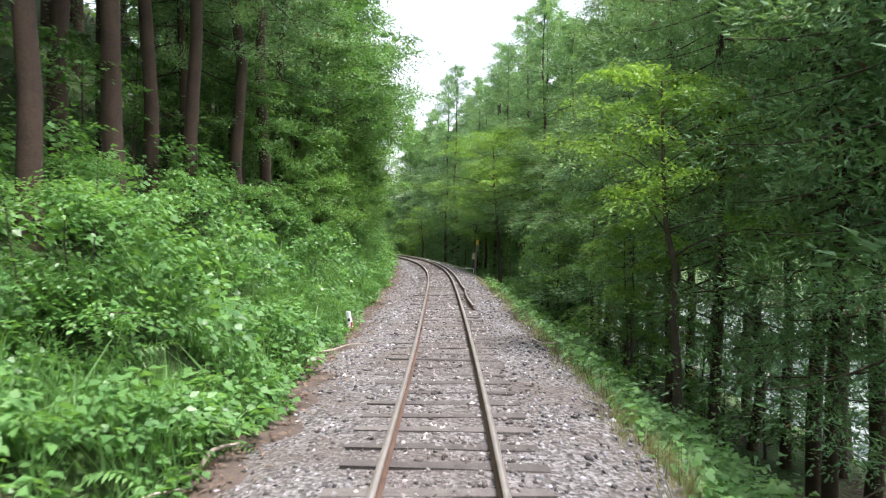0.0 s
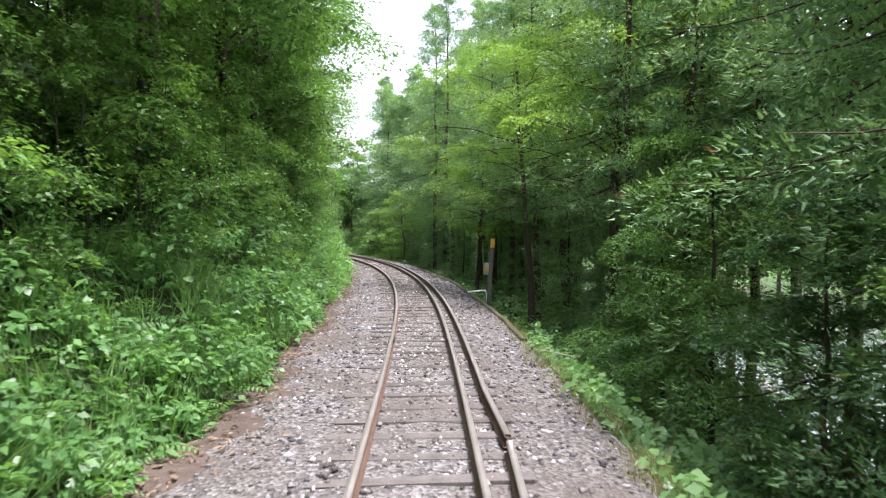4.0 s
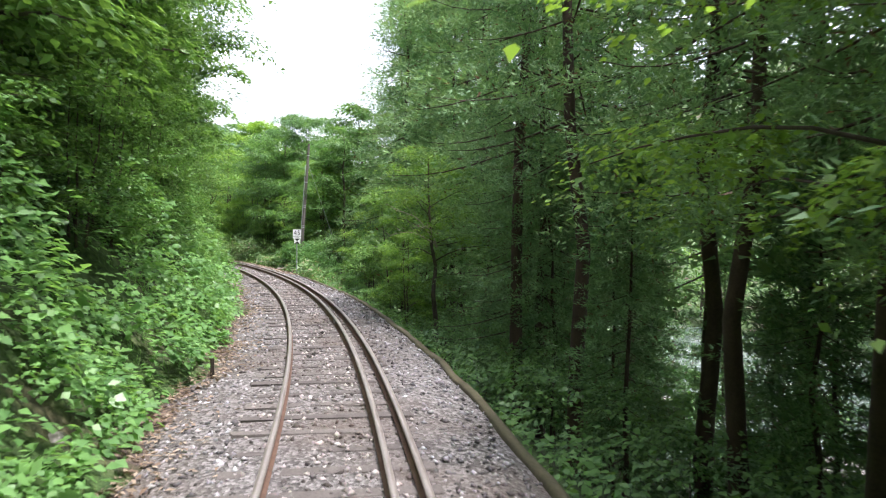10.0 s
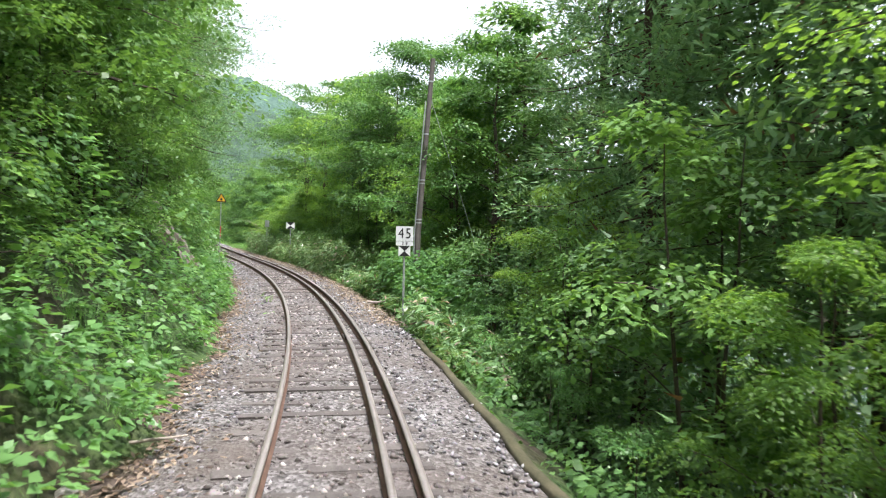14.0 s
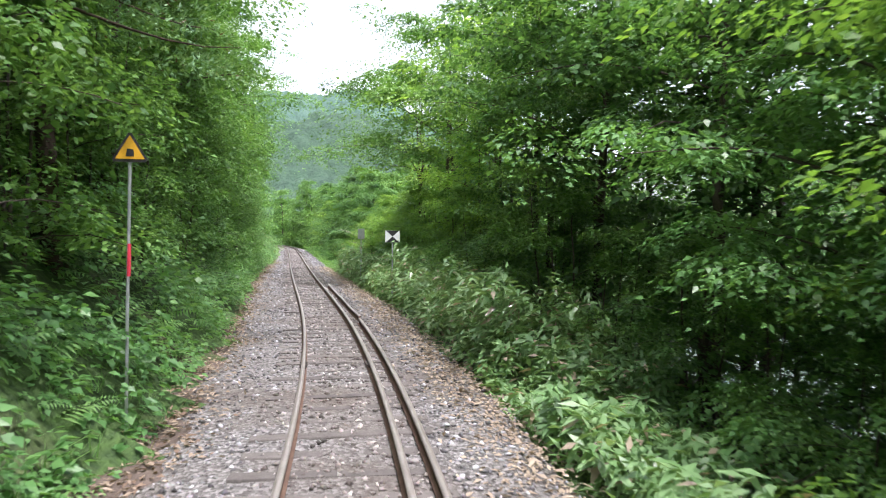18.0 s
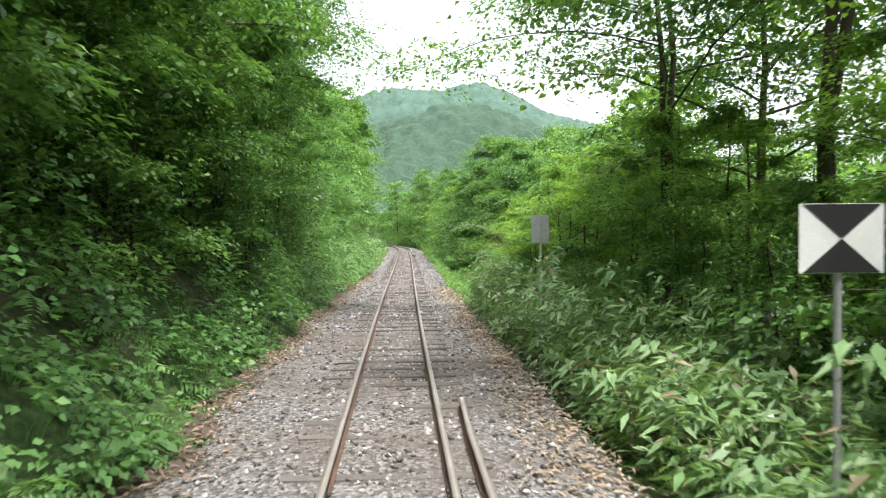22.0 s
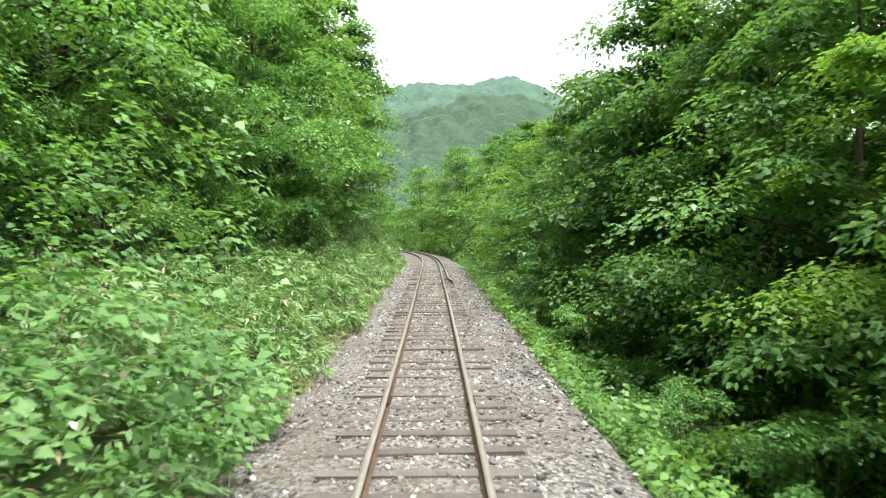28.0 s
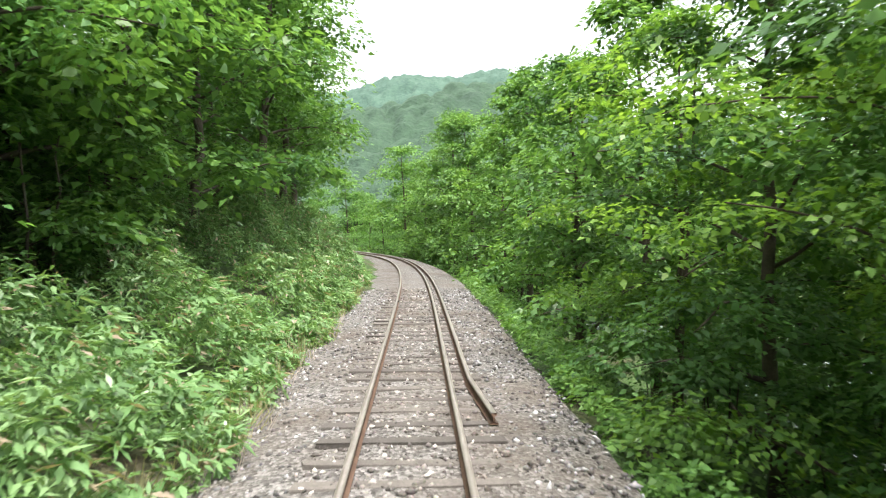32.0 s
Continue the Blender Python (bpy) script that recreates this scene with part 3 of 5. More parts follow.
side = np.repeat((np.abs(u) > 0.95 + 0.15 * np.sin(s * 1.7)).astype(int), len(ICF))
tagged(new("ballast_stones", mesh_of("ballast_stones", V, F, [M_STONE, M_SHOULDER], side)), "loose crushed grey ballast stones between the sleepers", "ballast", kind="stuff")

# brown leaf litter and soil between the ballast and the bank
strip("leaf_litter", -6, 150, 0.3, lambda s: float(foot_l(s)) + np.array([-0.5, -0.2, 0.15, 0.8 + 0.2 * math.sin(s * 0.7) + 0.12 * math.sin(s * 2.9) + 0.6 * math.exp(-(((s - 28) / 24) ** 2))]),
      lambda s: np.array([-0.2, -0.215, -0.2, -0.27]) + 0.025 * math.sin(s * 4.1), M_LITTER, "brown leaf litter and soil along the bank's foot", "leaf litter")

# mossy concrete edge of the retaining wall along the valley side
strip("retaining_wall", 34, 86, 0.5, lambda s: float(edge_r(s)) + np.array([0.0, 0.0, 0.02, 0.12, 0.14, 0.14]) + 0.01 * math.sin(s * 2.3),
      lambda s: np.array([-0.5, -0.24, -0.21, -0.22, -0.25, -2.6]) + 0.015 * math.sin(s * 3.1), M_MOSS,
      "mossy brown concrete edge of the retaining wall", "retaining wall")


# ---- trees ----
def limb_line(rng, a, b, sag, k=6):
    t = np.linspace(0, 1, k)[:, None]
    p = a + (b - a) * t
    p[:, 2] += sag * np.sin(t[:, 0] * np.pi)
    p[1:-1] += rng.normal(0, 0.05 * np.linalg.norm(b - a) / k, (k - 2, 3))
    return p


def lobe_leaves(rng, C, R, flat, per, size, droop=0.35, slim=0.62):
    """Leaves on the outer and upper sides of rounded masses: centres C, half-widths R, height flat * R."""
    n = len(C)
    d = unit(rng.normal(0, 1, (n, per, 3)))
    d[..., 2] = np.where(d[..., 2] < -0.3, -d[..., 2], d[..., 2])
    turn, long = rng.uniform(0, 6.28, n), rng.uniform(0.55, 1.0, n)
    e = np.stack([np.cos(turn), np.sin(turn)], 1)
    along = (d[..., :2] * e[:, None]).sum(-1, keepdims=True)
    d[..., :2] = d[..., :2] * long[:, None, None] + e[:, None] * along * (1.25 - long[:, None, None])
    tall = flat * rng.uniform(0.6, 1.35, n)
    r = rng.uniform(0.55, 1.1, (n, per, 1)) * R[:, None, None] * np.stack([np.ones(n), np.ones(n), tall], 1)[:, None]
    tip = rng.normal(0, 0.22, (n, 2))
    P = d * r
    P[..., 2] += (P[..., :2] * tip[:, None]).sum(-1) - 0.35 * (P[..., :2] ** 2).sum(-1) / R[:, None]
    P = (C[:, None] + P).reshape(-1, 3)
    k = n * per
    d = unit(d).reshape(-1, 3)
    N = unit(d * np.array([1, 1, 1.4])) * 0.55 + np.array([0, 0, 0.65]) + rng.normal(0, 0.24, (k, 3))
    D = unit(d * np.array([1, 1, 0.1])) + rng.normal(0, 0.55, (k, 3)) * np.array([1, 1, 0.4]) + np.array([0, 0, -droop])
    L = size * rng.uniform(0.7, 1.25, k)
    return leaves(P, D, N, L, L * slim * rng.uniform(0.85, 1.15, k))


def broad_tree(seed, tall, spread, low, flat, leaf, lobes, per, size, limbs=16, trunks=1, simple=False, full=1.0, droop=0.35, dense=2.0):
    """A broadleaved tree: trunk(s), limbs, and rounded or layered leafy masses along them with gaps between."""
    rng = np.random.default_rng(seed)
    wood, C, R = [], [], []
    each = max(2, round(lobes / limbs))
    for q in range(trunks):
        a = rng.uniform(0, 6.28)
        foot = np.array([0.25 * q * math.cos(a), 0.25 * q * math.sin(a), -0.4])
        head = np.array([rng.normal(0, 0.25) * tall * 0.12 + foot[0] * 2, rng.normal(0, 0.25) * tall * 0.12 + foot[1] * 2, tall * 0.93])
        line = limb_line(rng, foot, head, 0, 9)
        r = 0.014 * tall / math.sqrt(trunks)
        wood.append(tube(line, np.linspace(r, r * 0.15, 9), 9))
        for k in range(limbs // trunks):
            h = low + (0.97 - low) * (k + rng.uniform(0, 1)) / (limbs // trunks)
            base = np.array([np.interp(h * tall, line[:, 2], line[:, c]) for c in range(3)])
            ang = k * 2.4 + rng.uniform(-0.5, 0.5) + q
            reach = spread * (1 - ((h - low) / (1.02 - low)) ** 2.0) ** 0.7 * rng.uniform(0.6, 1.1)
            reach = max(reach, spread * 0.22)
            end = base + np.array([math.cos(ang) * reach, math.sin(ang) * reach, reach * rng.uniform(-0.05, 0.4)])
            bough = limb_line(rng, base, end, reach * 0.1, 7)
            wood.append(tube(bough, np.linspace(r * 0.34 * (1.15 - h), 0.007, 7), 5))
            for f in np.linspace(0.42, 1.02, each) + rng.normal(0, 0.06, each):
                p = np.array([np.interp(f, np.linspace(0, 1, 7), bough[:, c]) for c in range(3)])
                side = rng.normal(0, 0.2) * reach
                C.append(p + np.array([-math.sin(ang) * side, math.cos(ang) * side, rng.normal(0, 0.12) * reach * flat]))
                R.append(full * spread * rng.uniform(0.1, 0.3) * (0.75 + 0.35 * (reach / spread)))
    C, R = np.array(C), np.array(R)
    if simple:
        V, F = lobe_leaves(rng, C, R, flat, max(20, per // 2), size * 1.5, droop)
    else:
        V, F = lobe_leaves(rng, C, R, flat, int(per * dense), size * 0.85, droop)
    # filler leaves added inside the masses block light and close the crown
    k = len(C) * (24 if dense > 1.5 else 12)
    pick = rng.integers(0, len(C), k)
    I = C[pick] * np.array([0.82, 0.82, 1]) + rng.normal(0, 0.4, (k, 3)) * R[pick][:, None] * np.array([1, 1, flat])
    big = np.minimum(R[pick] * rng.uniform(0.35, 0.6, k), size * 1.1)
    inner = leaves(I, rng.normal(0, 1, (k, 3)) * np.array([1, 1, 0.5]), rng.normal(0, 0.6, (k, 3)) + np.array([0, 0, 1.0]), big, big * 0.7)
    V, F = joined([(V, F), inner])
    return mesh_of("trunk", *joined(wood), M_BARK, smooth=True), mesh_of("crown", V, F, leaf)


def cedar_tree(seed, tall, spread, low, per=70, size=0.15, boughs=70, plumes=4):
    """A Japanese cedar: straight trunk, drooping boughs that turn up at the tips, hanging plumes of needles."""
    rng = np.random.default_rng(seed)
    line = limb_line(rng, np.array([0, 0, -0.5]), np.array([rng.normal(0, 0.2), rng.normal(0, 0.2), tall]), 0, 9)
    trunk = tube(line, np.linspace(0.0092 * tall, 0.02, 9), 10)
    wood, C, R, O = [], [], [], []
    for k in range(boughs):
        h = low + (0.985 - low) * (k + rng.uniform(0, 1)) / boughs
        a = k * 2.4 + rng.uniform(-0.4, 0.4)
        reach = spread * min(1.0, 2.1 * (1 - h)) ** 0.8 * rng.uniform(0.6, 1.15) + 0.25
        out = np.array([math.cos(a), math.sin(a), 0])
        t = np.linspace(0, 1, 6)
        rise = (-0.38 * t + 0.16 * t**3) * reach if h < 0.75 else 0.3 * t * reach
        bough = np.array([0, 0, h * tall]) + out * (t * reach)[:, None] + np.array([0, 0, 1]) * rise[:, None]
        wood.append(tube(bough, np.linspace(0.03 * (1.2 - h) + 0.006, 0.006, 6), 4))
        for f in np.linspace(0.38, 1.0, plumes) + rng.normal(0, 0.05, plumes):
            p = np.array([np.interp(f, t, bough[:, c]) for c in range(3)])
            side = rng.normal(0, 0.3) * reach * f
            C.append(p + np.array([-out[1] * side, out[0] * side, rng.normal(-0.05, 0.1)]))
            R.append(rng.uniform(0.24, 0.46) * (0.6 + 0.5 * reach / spread) * spread / 2.6)
            O.append(out)
    C, R, O = np.array(C), np.array(R), np.array(O)
    n = len(C)
    d = unit(rng.normal(0, 1, (n, per, 3)))
    s = rng.uniform(0.35, 1.05, (n, per, 1))
    # plumes are longer outwards and hang a little
    P = C[:, None] + d * s * R[:, None, None] * np.array([1, 1, 0.75]) + O[:, None] * (d * O[:, None]).sum(-1, keepdims=True) * R[:, None, None] * 0.6
    P[..., 2] -= 0.25 * np.abs((d * O[:, None]).sum(-1)) * R[:, None]
    D = d * 0.7 + O[:, None] * 0.7 + np.array([0, 0, 0.15]) + rng.normal(0, 0.3, (n, per, 3))
    k = n * per
    L = size * rng.uniform(0.7, 1.3, k)
    V, F = blades(P.reshape(-1, 3), D.reshape(-1, 3), rng.normal(0, 0.7, (k, 3)) + np.array([0, 0, 1.0]), L, L * 0.3)
    k = n * 12
    pick = rng.integers(0, n, k)
    I = C[pick] * np.array([0.75, 0.75, 1]) + rng.normal(0, 0.5, (k, 3)) * R[pick][:, None]
    inner = blades(I, rng.normal(0, 1, (k, 3)), rng.normal(0, 1, (k, 3)), rng.uniform(0.8, 1.8, k) * size, rng.uniform(0.4, 0.7, k) * size)
    V, F = joined([(V, F), inner])
    return mesh_of("trunk", *joined([trunk] + wood), M_CEDARBARK, smooth=True), mesh_of("crown", V, F, M_SUGI)


def plant(parts, name, label, category, group, s, u, turn, size=1.0, z=None, lean=0.0):
    """Sets one tree (a list of part names and meshes) at a place of the plan."""
    zz = float(land(s, u)) if z is None else z
    x, y, zz = at(s, u, zz)
    ob = thing(name, pose(x, y, zz, lean, 0, turn), label, category, group)
    ob.scale = (size, size, size)
    for nm, me in parts:
        part(nm, me, ob)
    return ob


def both(make):
    """Trees for beside the line, and the same with simpler leaves for those that stay farther off."""
    return [make(k, False) for k in range(2)], [make(k + 2, True) for k in range(2)]


SETS = {
    "maple": both(lambda k, far: broad_tree(11 + k, 9.5, 3.4, 0.1, 0.3, M_MAPLE, 110, 110, 0.13, 22, trunks=2, simple=far, dense=1.5)),
    "high_maple": both(lambda k, far: broad_tree(21 + k, 11, 3.6, 0.46, 0.28, M_MAPLE, 80, 110, 0.13, 18, simple=far, dense=1.4)),
    "broad": both(lambda k, far: broad_tree(31 + k, 12, 3.5, 0.06, 0.5, M_BROAD, 130, 100, 0.16, 28, simple=far, full=1.1)),
    "spread_maple": both(lambda k, far: broad_tree(26 + k, 15, 6.4, 0.54, 0.2, M_MAPLE, 90, 150, 0.14, 24, simple=far, full=0.8, dense=1.2)),
    "pad": both(lambda k, far: broad_tree(36 + k, 13, 4.6, 0.05, 0.32, M_BANK, 150, 90, 0.16, 30, simple=far, full=1.05, droop=0.5, dense=2.2)),
    "airy": both(lambda k, far: broad_tree(46 + k, 13, 6.2, 0.42, 0.13, M_BROAD, 90, 110, 0.15, 16, trunks=2, simple=far, full=0.95)),
    "over": both(lambda k, far: broad_tree(41 + k, 13, 5.4, 0.34, 0.32, M_DEEP, 130, 130, 0.16, 26, trunks=2, simple=far, full=0.95, dense=1.6)),
    "lean": both(lambda k, far: broad_tree(44 + k, 11, 5.0, 0.24, 0.4, M_DEEP, 150, 120, 0.15, 28, trunks=2, simple=far, dense=1.8)),
    "deep": both(lambda k, far: broad_tree(51 + k, 10, 3.4, 0.03, 0.35, M_DEEP, 110, 100, 0.15, 26, simple=far, full=1.05)),
    "shrub": both(lambda k, far: broad_tree(61 + k, 3.2, 1.6, 0.0, 0.5, M_BANK, 34, 70, 0.11, 9, trunks=3, simple=far, full=1.3, dense=1.2)),
    "bush": both(lambda k, far: broad_tree(66 + k, 5.2, 2.1, 0.0, 0.55, M_BROAD, 66, 85, 0.125, 18, trunks=3, simple=far, full=1.25, dense=1.3)),
    "low": both(lambda k, far: broad_tree(96 + k, 4.5, 2.6, 0.0, 0.4, M_DEEP, 34, 60, 0.17, 9, simple=False, dense=1.0)),
    "cedar": both(lambda k, far: cedar_tree(71 + k, 19, 2.9, 0.05, 140 if not far else 50, 0.115 if not far else 0.2, 84, 4)),
    "high_cedar": both(lambda k, far: cedar_tree(73 + k, 19, 3.3, 0.22, 140 if not far else 50, 0.115 if not far else 0.2, 78, 4)),
    "back": both(lambda k, far: cedar_tree(76 + k, 20, 3.2, 0.1, 36 if far else 60, 0.24 if far else 0.26, 70, 4)),
    "tall": both(lambda k, far: cedar_tree(81 + k, 21, 2.9, 0.33, 36 if far else 120, 0.24 if far else 0.12, 56, 4)),
    "big": both(lambda k, far: broad_tree(86 + k, 18, 5.0, 0.12, 0.5, M_BROAD, 130, 60, 0.27, 26, dense=1.3, full=1.1)),
    "far": both(lambda k, far: broad_tree(91 + k, 13, 4.4, 0.1, 0.5, M_BROAD, 70, 34, 0.36, 14, full=1.2, dense=1.3)),
}

rng = np.random.default_rng(9)
LABELS = {
    "maple": ("maple_tree", "maple with bright yellow-green layered leaves on thin trunks", "maples along the line"),
    "high_maple": ("maple_tree", "slender maple with a high bright green crown", "maples along the line"),
    "spread_maple": ("maple_tree", "old maple whose wide light crown hangs over the track", "maples along the line"),
    "broad": ("broadleaf_tree", "broadleaf tree with a full green crown to the ground", "broadleaf trees on the slopes"),
    "over": ("broadleaf_tree", "dark twin-trunked tree with a wide shady crown over the track", "broadleaf trees on the slopes"),
    "pad": ("broadleaf_tree", "wide light green tree with drooping layered boughs", "broadleaf trees on the slopes"),
    "lean": ("broadleaf_tree", "dark leafy tree leaning out high over the track", "broadleaf trees on the slopes"),
    "airy": ("broadleaf_tree", "thin-trunked tree with long flat open limbs", "broadleaf trees on the slopes"),
    "big": ("broadleaf_tree", "tall light green broadleaf tree above its neighbours", "broadleaf trees on the slopes"),
    "back": ("cedar_tree", "dark cedar closing the forest behind the edge", "cedars along the line"),
    "deep": ("understory_tree", "dark green layered understory tree in shade", "understory trees beside the line"),
    "cedar": ("cedar_tree", "cedar with drooping dark green boughs to the ground", "cedars along the line"),
    "tall": ("cedar_tree", "tall plantation cedar with a bare straight lower trunk", "plantation cedars"),
    "bush": ("bush", "tall dense leafy bush growing out of the steep bank", "shrubs on the banks"),
    "high_cedar": ("cedar_tree", "cedar whose drooping boughs start above a bare dark trunk", "cedars along the line"),
    "shrub": ("shrub", "green leafy shrub leaning out from the bank", "shrubs on the banks"),
    "low": ("forest_shrub", "dark broad shrub on the shaded forest floor", "shrubs in the woods"),
    "far": ("woodland_tree", "tall leafy tree in the woods behind", "woods behind"),
}


def grow(kind, s, u, size=1.0, turn=None, z=None, lean=0.0):
    name, label, group = LABELS[kind]
    rng = np.random.default_rng(int(abs(s * 971 + u * 10131 + 7)))
    pair = SETS[kind][1 if s > 182 or abs(u) > 7.9 and kind != "pad" else 0][int(rng.integers(2))]
    return plant([("trunk", pair[0]), ("crown", pair[1])], name, label, "tree", group, s, u, rng.uniform(0, 360) if turn is None else turn, size, z, lean)


# ---- undergrowth ----
def thicket(name, label, kind, material, s0, s1, count, place, sizes, seed, spread_way=0.6):
    """Leafy growth over a stretch of bank: place(rng, s) gives u, z and the outward side (-1 left, 1 right, 0 up)."""
    rng = np.random.default_rng(seed)
    s = rng.uniform(s0, s1, count)
    u, z, ox, oz = place(rng, s)
    P0 = at(s, u, z)
    a = np.interp(s, TS, TH)
    e = np.stack([np.cos(a), np.sin(a), 0 * a], 1)
    f = np.stack([-np.sin(a), np.cos(a), 0 * a], 1)
    ways = e * ox[:, None] + f * rng.normal(0, spread_way, count)[:, None] + np.array([0, 0, 1.0]) * (oz + rng.normal(0, 0.25, count))[:, None]
    ups = e * (ox * 0.35)[:, None] + np.array([0, 0, 1.0]) + rng.normal(0, 0.25, (count, 3))
    V, F = foliage(rng, kind, P0, ways, ups, rng.uniform(*sizes, count))
    return tagged(new(name, mesh_of(name, V, F, material)), label, "undergrowth", kind="stuff")


def left_bank(reach, low=0.0, lumps=0.45):
    """Growth that follows the left bank from its foot up the slope."""
    def place(rng, s):
        d = rng.uniform(0, 1, len(s)) ** 1.15 * reach + low
        lump = lumps * (1.5 * np.sin(s * 1.7 + d * 1.1 + np.sin(s * 0.6)) * np.sin(s * 0.57 + d * 2.3 + 1) + rng.uniform(0, 0.65, len(s)))
        u = foot_l(s) - 0.02 - d
        lump = np.where((s > 91.8) & (s < 95.2) & (d > 0.8) & (d < 2.7), -1.2, lump)
        return u + 0.2 * lump, land(s, u) - 0.5 * (lump < -1) + 0.1 + np.maximum(lump, 0) * (0.4 + np.minimum(d, 1)), np.ones(len(s)), np.full(len(s), 0.15)
    return place


def right_edge(reach, tall, low=0.1):
    def place(rng, s):
        d = rng.uniform(0, 1, len(s)) * reach + low
        u = edge_r(s) + 0.25 + d
        h = rng.uniform(0, 1, len(s)) * tall * (0.6 + 0.4 * np.sin(s * 1.1 + d) * np.sin(s * 0.43 + 2))
        return u, np.maximum(land(s, u), -1.6) + h, -np.ones(len(s)), np.full(len(s), 0.2)
    return place

# hill side: growth on the bank
for q, (a, b, cnt, reach, lumps) in enumerate([(-1, 14, 3400, 4.4, 0.5), (14, 28, 2600, 4.0, 0.55), (28, 42, 2800, 4.2, 0.7), (42, 56, 2800, 4.2, 0.7), (56, 72, 3000, 4.0, 0.7),
                                      (72, 88, 1800, 3.8, 0.8), (88, 104, 2000, 4.2, 0.9), (104, 120, 2000, 4.5, 0.9), (120, 142, 3000, 4.5, 1.0), (142, 153, 1700, 4.5, 1.6)]):
    thicket("bank_undergrowth", "dense green shrubs and creepers covering the bank", "bank", M_BANK if a < 100 else M_FERN, a, b, cnt, left_bank(reach, 0.0, lumps), (0.6, 1.15), 100 + q)
for q, (a, b, cnt) in enumerate([(-1, 30, 500), (88, 130, 300)]):
    thicket("bank_ferns", "pale green ferns and grasses along the bank's foot", "fern", M_FERN, a, b, cnt, left_bank(2.4, 0.0, 0.2), (0.45, 0.9), 130 + q)
thicket("bank_grass", "long soft green grass on the bank beside the ballast", "grass", M_FERN, -1, 34, 1500, left_bank(2.2, 0.0, 0.25), (1.0, 1.9), 132)
thicket("bank_grass", "long green grass along the foot of the bank", "grass", M_FERN, 60, 142, 600, left_bank(0.9, 0.0, 0.15), (0.5, 1.0), 133)
thicket("bamboo_grass", "pale bamboo grass with some dry leaves on a low slope", "sasa", M_SASA, 143, 205, 24000, left_bank(8.0, 0.05, 0.5), (0.6, 1.05), 140, 1.2)
thicket("bank_undergrowth", "green shrubs on the slope above the bamboo grass", "bank", M_BANK, 139, 200, 2400, left_bank(6.0, 4.5, 1.2), (0.9, 1.5), 141)
# valley side
thicket("edge_weeds", "bright weeds and young leaves on the bank's edge", "bank", M_FERN, -1, 36, 3400, right_edge(2.2, 0.75), (0.7, 1.3), 150)
thicket("edge_weeds", "shaded shrubs below the track's edge", "bank", M_DEEP, 30, 88, 2600, right_edge(4.5, 0.9, 0.5), (0.7, 1.3), 151)
thicket("bamboo_grass", "bamboo grass and shrubs at the track's edge", "sasa", M_SASA, 84, 104, 3400, right_edge(2.6, 1.3), (0.8, 1.25), 152, 1.3)
thicket("bamboo_grass", "tall bamboo grass wall with dry leaves beside the track", "sasa", M_SASA, 103, 136, 6600, right_edge(3.0, 2.5), (0.75, 1.2), 153, 1.4)
thicket("edge_weeds", "green shrubs along the track's edge", "bank", M_BROAD, 134, 205, 4200, right_edge(2.2, 0.9), (0.6, 1.1), 154)

